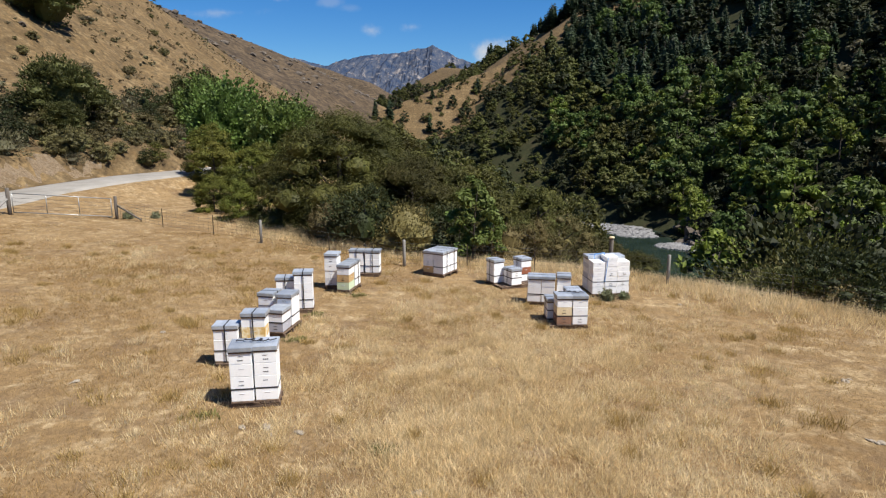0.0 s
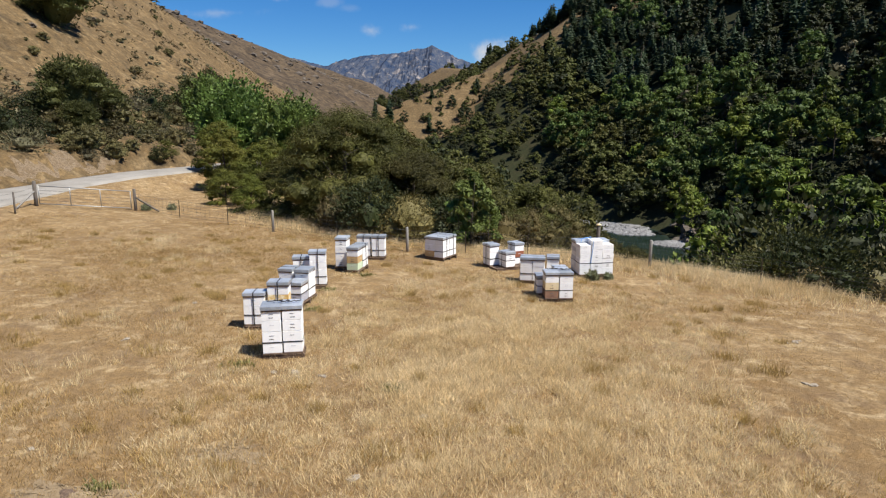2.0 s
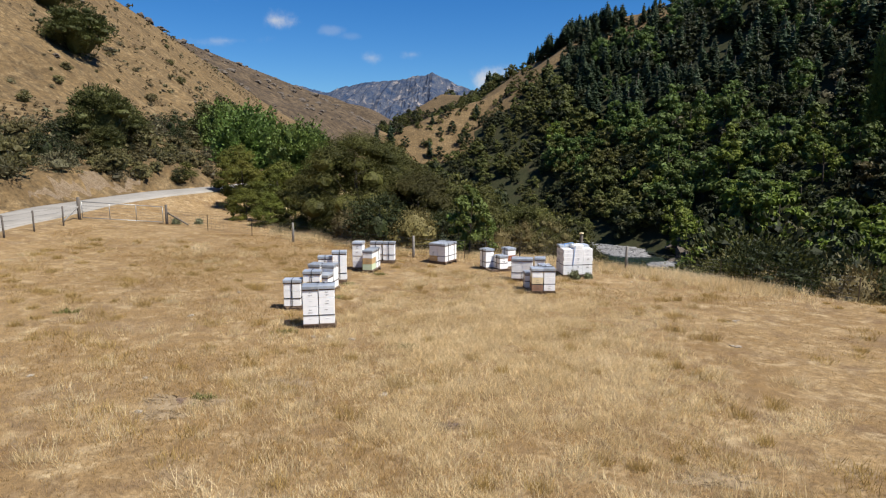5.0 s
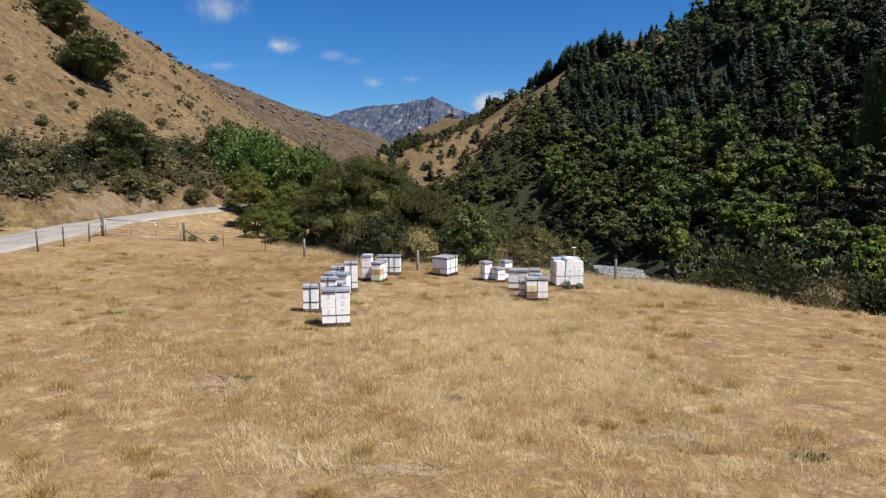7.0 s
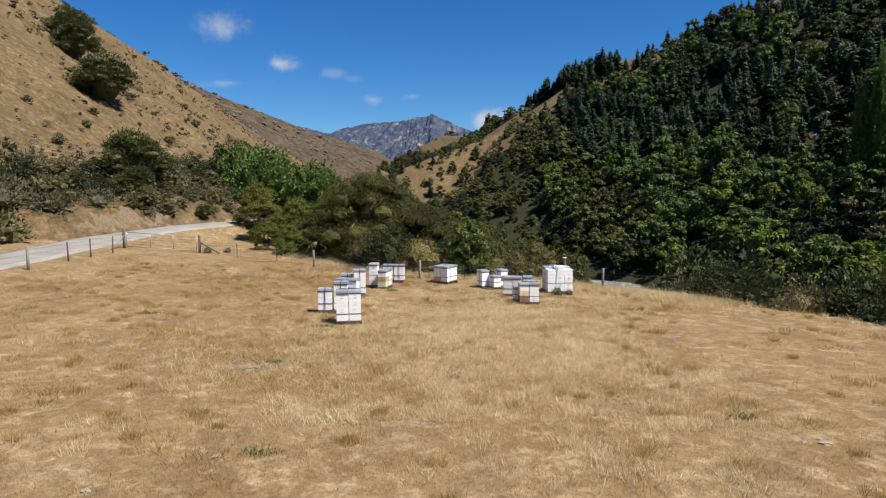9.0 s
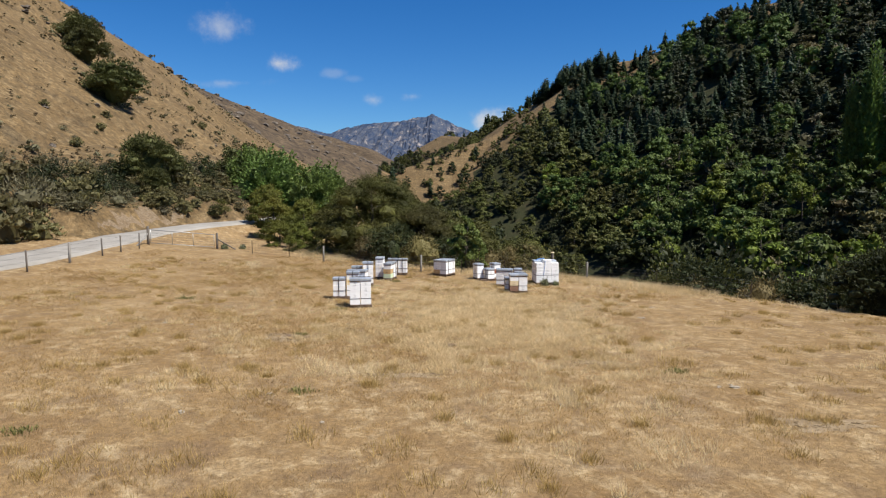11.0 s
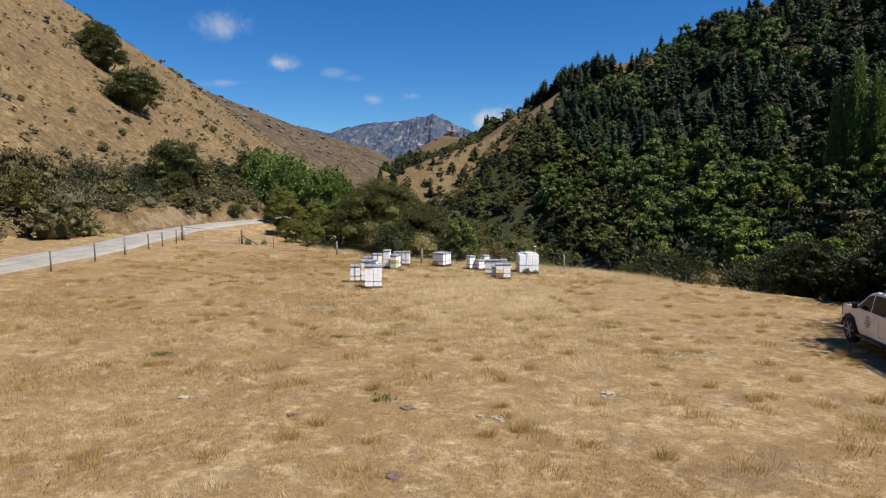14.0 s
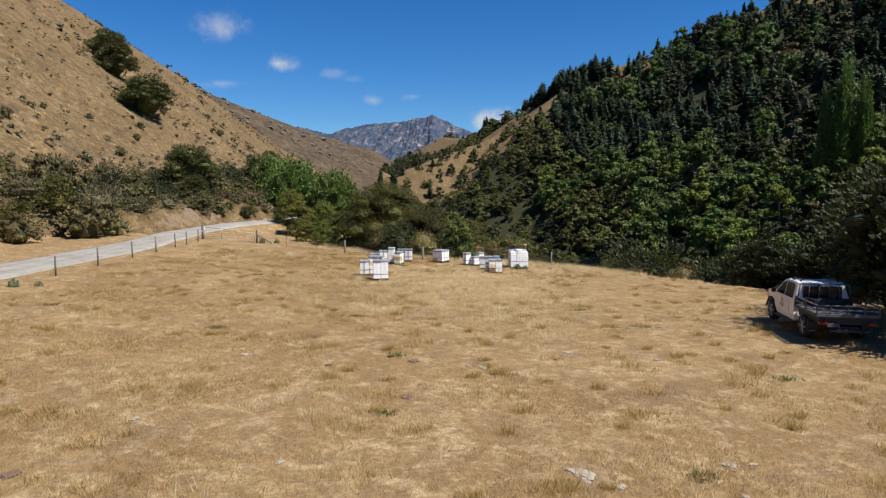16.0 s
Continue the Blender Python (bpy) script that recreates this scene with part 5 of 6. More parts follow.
# ---- fences and gate ----


def wood_post(parent, x, y, z, h, r, mat, label="", lean=(0, 0), cap=None):
    bm = bmesh.new()
    tube(bm, [(x, y, z - 0.25), (x + lean[0] * 0.5, y + lean[1] * 0.5, z + h * 0.5), (x + lean[0], y + lean[1], z + h - 0.02), (x + lean[0], y + lean[1], z + h)], [r, r * 0.97, r * 0.93, r * 0.8], 10)
    return part("post", bm, mat, parent, label, True)


def wires(parent, a, b, heights, droop=0.02, netting=0.0):
    """Strained wires between the tops of two places; a, b: x, y, ground height."""
    a, b = Vector(a), Vector(b)
    for h in heights:
        pts = [a.lerp(b, t) + Vector((0, 0, h - droop * math.sin(math.pi * t))) for t in (0, 0.25, 0.5, 0.75, 1)]
        part("wire", tube(bmesh.new(), pts, 0.0045, 5), M_WIRE, parent, "", True)
    if netting:
        bm = bmesh.new()
        n = int((b - a).length / netting)
        for i in range(1, n):
            p = a.lerp(b, i / n)
            tube(bm, [p + Vector((0, 0, heights[0])), p + Vector((0, 0, heights[-1] - droop * math.sin(math.pi * i / n)))], 0.0035, 4)
        part("netting", bm, M_WIRE, parent, "wire netting")


def build_fences():
    ob = thing("fence", "post and wire fence along the gravel road", "fence")
    ys = [3.0, 7.4, 11.7, 16.1, 19.8, 23.3, 25.6, 28.2]
    spots = [(-19.9 - 0.03 * (y - 3), y) for y in ys]
    prev = None
    for i, (x, y) in enumerate(spots):
        z = ground_at(x, y)
        if i == 4:
            wood_post(ob, x, y, z, 1.12, 0.07, M_POST_PALE, "pale thick strainer post")
        else:
            wood_post(ob, x, y, z, 1.05, 0.045, M_POST, "", (0.03 * math.sin(i * 2), 0.03 * math.cos(i * 3)))
        if prev:
            wires(ob, prev, (x, y, z), (0.25, 0.5, 0.75, 0.98))
        prev = (x, y, z)
    end = (-21.2, 30.7, ground_at(-21.2, 30.7))
    wires(ob, prev, end, (0.25, 0.5, 0.75, 0.98))
    # gate between two strainers
    gate = thing("gate", "wide galvanised tube gate closed between two posts", "gate")
    g0, g1 = Vector(end), Vector((-17.0, 32.65, ground_at(-17.0, 32.65)))
    wood_post(ob, *g0, 1.30, 0.095, M_POST, "thick dark strainer post")
    wood_post(ob, *g1, 1.20, 0.085, M_POST, "thick dark strainer post")
    part("stay", tube(bmesh.new(), [g0 + Vector((0.0, -0.08, 0.75)), g0 + Vector((-0.1, -1.5, 0.02))], 0.05, 8), M_POST_PALE, ob, "pale timber stay", True)
    part("stay", tube(bmesh.new(), [g1 + Vector((0.08, 0, 0.7)), g1 + Vector((1.5, -0.5, 0.02))], 0.05, 8), M_POST, ob, "dark timber stay", True)
    a, b = g0.lerp(g1, 0.035), g0.lerp(g1, 0.955)
    for h in (0.12, 1.05):
        part("rail", tube(bmesh.new(), [a + Vector((0, 0, h)), b + Vector((0, 0, h))], 0.024, 8), M_GALV, gate, "", True)
    for h in (0.30, 0.47, 0.64, 0.82):
        part("wire", tube(bmesh.new(), [a + Vector((0, 0, h)), b + Vector((0, 0, h))], 0.006, 5), M_WIRE, gate, "", True)
    for t in (0, 0.33, 0.66, 1):
        p = a.lerp(b, t)
        part("upright", tube(bmesh.new(), [p + Vector((0, 0, 0.10)), p + Vector((0, 0, 1.07))], 0.022, 8), M_GALV, gate, "", True)
    # fence between the paddock and the gully
    ob = thing("fence", "wire netting fence between the paddock and the gully", "fence")
    spots = [(-17.0, 32.65, 1.1, None), (-13.9, 31.0, 0.95, M_STEEL), (-10.9, 29.6, 0.95, M_STEEL), (-8.25, 28.2, 1.05, M_POST_PALE), (-4.8, 26.1, 0.9, M_STEEL), (-1.54, 24.35, 1.05, M_POST_PALE), (0.95, 24.75, 0.95, M_STEEL), (3.6, 24.4, 0.95, M_STEEL), (6.42, 23.75, 1.48, M_POST), (8.30, 22.75, 1.10, M_POST_PALE), (11.6, 20.4, 0.9, M_STEEL), (15.0, 16.6, 0.9, M_STEEL)]
    prev = None
    for x, y, h, m in spots:
        z = ground_at(x, y)
        if m is M_STEEL:
            bm = bmesh.new()
            box(bm, x - 0.018, x + 0.018, y - 0.005, y + 0.005, z - 0.2, z + h)
            box(bm, x - 0.004, x + 0.004, y, y + 0.03, z - 0.2, z + h)
            part("post", bm, M_STEEL, ob, "thin dark steel standard")
        elif m is M_POST_PALE:
            wood_post(ob, x, y, z, h, 0.065, m, "pale weathered timber post")
        elif m:
            wood_post(ob, x, y, z, h, 0.085, m, "tall dark timber post with a pale cap")
            part("cap", tube(bmesh.new(), [(x, y, z + h), (x, y, z + h + 0.05), (x, y, z + h + 0.06)], [0.11, 0.11, 0.06], 10), M_CREAM, ob, "pale yellow cap", True)
        if prev:
            wires(ob, prev, (x, y, z), (0.12, 0.28, 0.44, 0.60, 0.76, 0.92), 0.02, 0.3)
        prev = (x, y, z)


build_fences()

# ---- parked pickup ----
M_BODY = material("white_car_paint", [(0.70, 0.70, 0.71), (0.78, 0.78, 0.79)], 2, 30, 0.22, 0.02, spec=0.5)
M_GLASS = material("dark_car_glass", [(0.010, 0.012, 0.014), (0.02, 0.022, 0.025)], 3, 30, 0.08, 0, spec=0.3)
M_TYRE = material("tyre_rubber", [(0.015, 0.015, 0.015), (0.03, 0.03, 0.03)], 8, 60, 0.85, 0.2)
M_ALLOY = material("alloy_wheel", [(0.34, 0.34, 0.34), (0.46, 0.46, 0.46)], 6, 40, 0.45, 0, metal=0.3)
M_BLACK = material("black_plastic", [(0.015, 0.015, 0.016), (0.03, 0.03, 0.032)], 8, 60, 0.6, 0.1)
M_DECK = material("deck_alloy", [(0.07, 0.07, 0.072), (0.12, 0.12, 0.122)], 5, 40, 0.75, 0.05, metal=0.1)
M_RED_LENS = material("red_lamp_lens", [(0.10, 0.008, 0.008), (0.16, 0.012, 0.01)], 8, 60, 0.2, 0)
M_LAMP = material("clear_lamp_lens", [(0.6, 0.6, 0.62), (0.75, 0.75, 0.77)], 8, 60, 0.1, 0, metal=0.3)
M_SIGN = material("door_print", [(0.30, 0.24, 0.16), (0.40, 0.32, 0.2)], 8, 60, 0.5, 0)


def half_width(z):
    """Half the body's width at that height."""
    if z < 0.55:
        return 0.86 + 0.05 * (z - 0.35) / 0.2
    if z < 1.08:
        return 0.915 - 0.01 * (z - 0.55)
    return 0.905 - 0.24 * (z - 1.08)


def loft(profile, inset=0.0):
    """A body from a side outline (y, z), as wide at each height as half_width gives."""
    bm = bmesh.new()
    n = len(profile)

    def nose(y):
        """The body narrows towards the bumper."""
        return 1 - 0.22 * max(0.0, (y - 1.75) / 0.8) ** 1.6
    left = [bm.verts.new((-(half_width(z) + inset) * nose(y), y, z)) for y, z in profile]
    right = [bm.verts.new(((half_width(z) + inset) * nose(y), y, z)) for y, z in profile]
    bm.faces.new(left)
    bm.faces.new(right[::-1])
    for i in range(n):
        j = (i + 1) % n
        bm.faces.new((left[j], left[i], right[i], right[j]))
    bmesh.ops.recalc_face_normals(bm, faces=bm.faces)
    return bm


def side_plate(outline, out=0.006, side=-1):
    """A thin plate on the body's side, following its slope."""
    bm = bmesh.new()
    o = [bm.verts.new((side * (half_width(z) + out), y, z)) for y, z in outline]
    i = [bm.verts.new((side * (half_width(z) - 0.02), y, z)) for y, z in outline]
    bm.faces.new(o)
    bm.faces.new(i[::-1])
    n = len(o)
    for k in range(n):
        bm.faces.new((o[k], i[k], i[(k + 1) % n], o[(k + 1) % n]))
    bmesh.ops.recalc_face_normals(bm, faces=bm.faces)
    return bm


def disc(bm, x0, x1, y, z, r0, r1, sides=28):
    tube(bm, [(x0, y, z), (x1, y, z)], [r0, r1], sides)


def build_pickup():
    x, y = 13.31, -2.81
    turn = -9.5
    ob = thing("pickup_truck", "white pickup with a dark flat deck parked in tree shade", "pickup truck", pose(x, y, ground_at(x, y) + 0.02, 0, 0, turn))
    lower = [(2.48, 0.42), (2.55, 0.55), (2.55, 0.78), (2.48, 1.00), (2.30, 1.08), (1.35, 1.17), (-0.55, 1.12), (-0.62, 0.55), (-0.62, 0.40), (1.05, 0.38), (1.12, 0.62), (1.30, 0.82), (1.60, 0.90), (1.88, 0.82), (2.06, 0.60), (2.10, 0.42)]
    body = part("body", loft(lower), M_BODY, ob)
    bmesh_bevel = body.modifiers.new("bevel", "BEVEL")
    bmesh_bevel.width, bmesh_bevel.segments, bmesh_bevel.limit_method = 0.035, 3, "ANGLE"
    cab = part("cab", loft([(1.42, 1.10), (0.72, 1.66), (0.45, 1.74), (-0.30, 1.76), (-0.52, 1.72), (-0.64, 1.10)]), M_BODY, ob)
    bv = cab.modifiers.new("bevel", "BEVEL")
    bv.width, bv.segments, bv.limit_method = 0.05, 3, "ANGLE"
    for s, nm in ((-1, "left"), (1, "right")):
        part("side_window", side_plate([(1.16, 1.16), (0.70, 1.58), (0.42, 1.66), (0.38, 1.16)], side=s), M_GLASS, ob)
        part("side_window", side_plate([(0.32, 1.16), (0.36, 1.66), (-0.22, 1.67), (-0.38, 1.60), (-0.44, 1.16)], side=s), M_GLASS, ob)
        door = part("door", side_plate([(1.02, 0.50), (1.10, 1.11), (-0.10, 1.11), (-0.12, 0.50)], out=0.004, side=s), M_BODY, ob)
        part("door_handle", boxed(s * 0.925 - 0.018, s * 0.925 + 0.018, 0.02, 0.18, 0.985, 1.015, bevel=0.006), M_BODY, door)
        bm = bmesh.new()
        if s < 0:
            for k, (w, h, yy, zz) in enumerate(((0.10, 0.09, 0.48, 0.98), (0.30, 0.035, 0.47, 0.88), (0.36, 0.05, 0.47, 0.80), (0.24, 0.035, 0.47, 0.72))):
                box(bm, -0.925, -0.917, yy - w / 2, yy + w / 2, zz - h / 2, zz + h / 2)
            part("door_sign", bm, M_SIGN, door, "brown printed door sign")
        part("mirror", boxed(s * 1.03 - 0.08, s * 1.03 + 0.08, 1.00, 1.08, 1.15, 1.30, bevel=0.03), M_BLACK, ob)
        part("side_step", boxed(s * 0.93 - 0.07, s * 0.93 + 0.07, -0.55, 0.98, 0.33, 0.38, bevel=0.015), M_DECK, ob)
        part("headlight", boxed(s * 0.56 - 0.16, s * 0.56 + 0.16, 2.36, 2.545, 0.80, 0.97, bevel=0.02), M_LAMP, ob)
        part("mudguard", boxed(s * 0.80 - 0.16, s * 0.80 + 0.16, -2.06, -1.98, 0.36, 0.72, bevel=0.01), M_BLACK, ob)
        flap = part("mudflap", boxed(s * 0.80 - 0.17, s * 0.80 + 0.17, -2.01, -1.99, 0.26, 0.60, bevel=0.004), M_BLACK, ob)
        part("flap_print", boxed(s * 0.80 - 0.12, s * 0.80 + 0.12, -2.02, -2.008, 0.34, 0.46, bevel=0.003), M_GREY, flap, "pale printed panel")
        part("wheel_arch", tube(bmesh.new(), [(s * 0.915, 1.60 + 0.47 * math.cos(a), 0.40 + 0.47 * math.sin(a)) for a in (0.1, 0.6, 1.1, 1.6, 2.1, 2.6, 3.05)], 0.03, 6), M_BLACK, ob, "black arch trim", True)
        part("tail_light", boxed(s * 0.72 - 0.14, s * 0.72 + 0.14, -2.62, -2.58, 0.66, 0.76, bevel=0.008), M_RED_LENS, ob)
        for wy in (1.60, -1.45):
            bm = bmesh.new()
            prof = [(s * 0.66, 0.30), (s * 0.66, 0.36), (s * 0.70, 0.385), (s * 0.86, 0.385), (s * 0.90, 0.36), (s * 0.90, 0.27)]
            tube(bm, [(px, wy, 0.385) for px, _ in prof], [r for _, r in prof], 32)
            tyre = part("wheel", bm, M_TYRE, ob, "", True)
            bm = bmesh.new()
            tube(bm, [(s * 0.84, wy, 0.385), (s * 0.905, wy, 0.385), (s * 0.91, wy, 0.385)], [0.07, 0.06, 0.02], 16)
            for k in range(6):
                a = k * math.pi / 3
                tube(bm, [(s * 0.895, wy, 0.385), (s * 0.905, wy + 0.25 * math.cos(a), 0.385 + 0.25 * math.sin(a))], [0.035, 0.026], 6)
            tube(bm, [(s * 0.895, wy, 0.385), (s * 0.907, wy, 0.385)], [0.275, 0.275], 28, False)
            part("rim", bm, M_ALLOY, tyre, "alloy rim with six spokes")
    part("windscreen", boxed(-0.66, 0.66, -0.012, 0.012, -0.40, 0.40, bevel=0.008), M_GLASS, ob).matrix_local = pose(0, 1.10, 1.40, 51, 0, 0)
    part("rear_window", boxed(-0.62, 0.62, -0.668, -0.58, 1.22, 1.62, bevel=0.02), M_GLASS, ob)
    part("grille", boxed(-0.45, 0.45, 2.48, 2.565, 0.66, 0.96, bevel=0.02), M_BLACK, ob)
    part("front_bumper", boxed(-0.70, 0.70, 2.45, 2.62, 0.42, 0.62, bevel=0.05), M_BLACK, ob)
    bm = bmesh.new()
    for s in (-1, 1):
        tube(bm, [(s * 0.38, 2.66, 0.45), (s * 0.40, 2.74, 0.75), (s * 0.42, 2.70, 1.05)], 0.035, 8)
        tube(bm, [(s * 0.42, 2.70, 1.05), (s * 0.70, 2.60, 1.02), (s * 0.72, 2.50, 0.70)], 0.03, 8)
    tube(bm, [(-0.42, 2.70, 1.05), (0.42, 2.70, 1.05)], 0.035, 8)
    part("bull_bar", bm, M_BLACK, ob, "black tube bull bar", True)
    for s in (-1, 1):
        part("roof_rail", tube(bmesh.new(), [(s * 0.60, 0.40, 1.72), (s * 0.58, 0.28, 1.80), (s * 0.58, -0.20, 1.81), (s * 0.60, -0.40, 1.74)], 0.022, 8), M_DECK, ob, "silver roof rail", True)
    # deck with headboard and rails
    part("chassis", boxed(-0.42, 0.42, -2.45, 1.9, 0.42, 0.60, bevel=0.02), M_BLACK, ob)
    deck = part("deck", boxed(-0.93, 0.93, -2.60, -0.74, 0.92, 1.02, bevel=0.012), M_DECK, ob, "dark alloy tray")
    for z in (1.14, 1.28):
        for s in (-1, 1):
            part("rail", boxed(s * 0.915 - 0.018, s * 0.915 + 0.018, -2.60, -0.76, z - 0.022, z + 0.022, bevel=0.008), M_DECK, deck)
        part("rail", boxed(-0.90, 0.90, -2.60, -2.565, z - 0.022, z + 0.022, bevel=0.008), M_DECK, deck)
    for s in (-1, 1):
        for yy in (-2.58, -1.68, -0.78):
            part("stanchion", boxed(s * 0.915 - 0.02, s * 0.915 + 0.02, yy - 0.02, yy + 0.02, 1.00, 1.31, bevel=0.006), M_DECK, deck)
    for xx in (-0.5, 0.0, 0.5):
        part("stanchion", boxed(xx - 0.02, xx + 0.02, -2.60, -2.56, 1.00, 1.31, bevel=0.006), M_DECK, deck)
    part("rear_sill", boxed(-0.92, 0.92, -2.625, -2.595, 0.92, 1.02, bevel=0.006), M_DECK, deck)
    part("headboard", boxed(-0.90, 0.90, -0.80, -0.75, 1.02, 1.24, bevel=0.01), M_BLACK, ob)
    rack = part("headboard_frame", boxed(-0.80, 0.80, -0.80, -0.75, 1.70, 1.75, bevel=0.012), M_DECK, ob, "alloy window guard frame")
    for xx in (-0.78, -0.47, -0.16, 0.16, 0.47, 0.78):
        part("bar", tube(bmesh.new(), [(xx * 1.08, -0.775, 1.18), (xx, -0.775, 1.72)], 0.016 if abs(xx) < 0.7 else 0.026, 8), M_DECK, rack, "", True)
    part("bar", boxed(-0.86, 0.86, -0.80, -0.75, 1.18, 1.22, bevel=0.01), M_DECK, rack)
    part("toolbox", boxed(-0.55, 0.35, -1.35, -0.85, 1.02, 1.26, bevel=0.02), M_BLACK, ob, "black box on the deck")
    part("under_tray", boxed(-0.80, 0.80, -2.50, -0.80, 0.66, 0.92, bevel=0.02), M_BLACK, ob)
    part("number_plate", boxed(-0.60, -0.22, -2.60, -2.57, 0.60, 0.72, bevel=0.004), M_DECK, ob)
    part("tow_bar", boxed(-0.5, 0.5, -2.58, -2.48, 0.42, 0.52, bevel=0.01), M_BLACK, ob)


build_pickup()

# ---- stones, dung, weeds ----


def rock_mesh(seed, mat, flat=0.45, rough=0.28):
    rng = np.random.default_rng(seed)
    bm = bmesh.new()
    bmesh.ops.create_icosphere(bm, subdivisions=3, radius=1)
    off = rng.random(3) * 50
    for v in bm.verts:
        n = noise.fractal(Vector(v.co) * 1.3 + Vector(off), 0.9, 2.1, 4)
        c = noise.cell(Vector(v.co) * 1.6 + Vector(off)) * 0.18
        v.co *= 1 + rough * n * 1.4 + c
        v.co.z *= flat
        if v.co.z < -0.12:
            v.co.z = -0.12 + (v.co.z + 0.12) * 0.2
    return mesh_of("stone", bm, mat)


def build_stones():
    meshes = [rock_mesh(300 + i, M_ROCK, 0.38) for i in range(5)]
    big = {(-3.09, 10.29): 0.15, (2.45, -14.97): 0.22, (5.05, -14.45): 0.15, (1.1, -7.85): 0.15, (3.86, -6.15): 0.17, (-5.87, -6.71): 0.14, (6.79, 0.49): 0.14, (8.99, 13.32): 0.13}
    spots = [(-3.09, 10.29), (-2.49, 10.14), (-7.44, 12.03), (-8.77, 13.7), (-7.07, 15.24), (7.71, 19.9), (8.99, 13.32), (7.53, 10.29), (-0.36, 8.37), (-5.68, 5.14), (-6.39, 6.9), (-1.33, 6.31), (-4.08, -0.43), (-5.5, -1.81), (2.37, -0.97), (6.79, 0.49), (1.1, -7.85), (-5.87, -6.71), (3.86, -6.15), (5.94, -6.13), (-2.57, -2.24), (6.32, -6.89), (2.45, -14.97), (-6.27, -12.55), (5.05, -14.45), (-2.79, -14.57), (2.92, -15.33), (4.79, -15.61), (7.66, 10.2), (-8.66, 6.68), (-9.59, 6.76)]
    rng = random.Random(9)
    for i, (x, y) in enumerate(spots):
        for k in range(3 if (x, y) in big else 1):
            s = 0.62 * big.get((x, y), 0.07 + 0.05 * rng.random()) * (1 if k == 0 else 0.35 + 0.3 * rng.random())
            px, py = (x, y) if k == 0 else (x + rng.uniform(-0.45, 0.45), y + rng.uniform(-0.25, 0.25))
            ob = new("stone", meshes[(i + k) % 5])
            ob.matrix_world = Matrix.LocRotScale((px, py, ground_at(px, py) + 0.01), Euler((0, 0, rng.random() * 6)), (s * 1.4, s, s))
            tagged(ob, "pale flat stone lying in dry grass", "stone", "stones in the grass")
    dung = [rock_mesh(320 + i, M_PALLET, 0.3, 0.5) for i in range(2)]
    for i, (x, y, s) in enumerate(((-0.0, 4.87, 0.13), (-0.79, -7.23, 0.13), (-0.81, -10.69, 0.14), (-6.97, -15.3, 0.13), (-3.19, -7.67, 0.10), (-5.18, 5.69, 0.12))):
        ob = new("dung", dung[i % 2])
        ob.matrix_world = Matrix.LocRotScale((x, y, ground_at(x, y) + 0.01), Euler((0, 0, i)), (s, s, s))
        tagged(ob, "dry brown dung pat in the grass", "dung", "dung pats")
    # outcrops on the golden hill and by the river
    rocks = [rock_mesh(340 + i, M_ROCK_DARK, 0.75, 0.45) for i in range(4)]
    rng = np.random.default_rng(41)
    for i in range(34):
        if i < 16:
            t = rng.random()
            x, y = np.interp(t, [0, 0.5, 1], [-94, -80, -62]) + rng.normal() * 3, np.interp(t, [0, 0.5, 1], [126, 158, 198]) + rng.normal() * 4
            s = 0.4 + 0.8 * rng.random()
        else:
            x, y = rng.uniform(-85, -42), rng.uniform(50, 125)
            s = 0.2 + 0.4 * rng.random()
        ob = new("boulder", rocks[i % 4])
        ob.matrix_world = Matrix.LocRotScale((x, y, ground_at(x, y)), Euler((0.2, 0.1, rng.random() * 6)), (s * 1.3, s, s * 1.1))
        tagged(ob, "grey-brown rock outcrop on the dry hillside", "rock", "rocks on the hillside")
    for x, y, s in ((60, 150, 2.6), (58, 141, 1.9), (63, 158, 2.8), (57.5, 128, 1.7), (59, 120, 1.5), (66, 166, 3.0), (30, 158, 1.8)):
        ob = new("boulder", rocks[int(x) % 4])
        ob.matrix_world = Matrix.LocRotScale((x, y, ground_at(x, y)), Euler((0.2, 0.1, x)), (s * 1.3, s, s * 1.2))
        tagged(ob, "brown rock standing at the river bank", "rock", "rocks by the river")


def build_gravel_bars():
    for x, y, w, d, turn in ((47.5, 164, 7.5, 12, 0.1), (54.0, 141, 4.2, 5.5, 0.6), (39, 176, 4, 7, -0.2)):
        rng = np.random.default_rng(int(x))
        n = 1400
        a, r = rng.random(n) * 6.283, np.sqrt(rng.random(n))
        px, py = r * np.cos(a) * w * (1 + 0.2 * np.sin(3 * a)), r * np.sin(a) * d * (1 + 0.15 * np.cos(2 * a + 1))
        h = 0.22 * (1 - r * r)
        sv, sf = ico(1)
        V, F = [], []
        for i in range(n):
            s = 0.16 + 0.38 * rng.random() ** 2
            V.append(sv * s * np.array([1.2, 1, 0.6]) * (0.8 + 0.4 * rng.random((len(sv), 1))) + np.array([px[i], py[i], h[i]]))
            F.append(sf + i * len(sv))
        ob = new("gravel_bar", mesh_from("gravel_bar", np.concatenate(V), np.concatenate(F), M_STONES))
        ob.matrix_world = Matrix.Translation((x, y, RIVER_Z)) @ pose(0, 0, 0, 0, 0, math.degrees(turn))
        tagged(ob, "bar of pale grey river stones", "gravel", kind="stuff")


build_stones()
build_gravel_bars()

# ---- grass ----


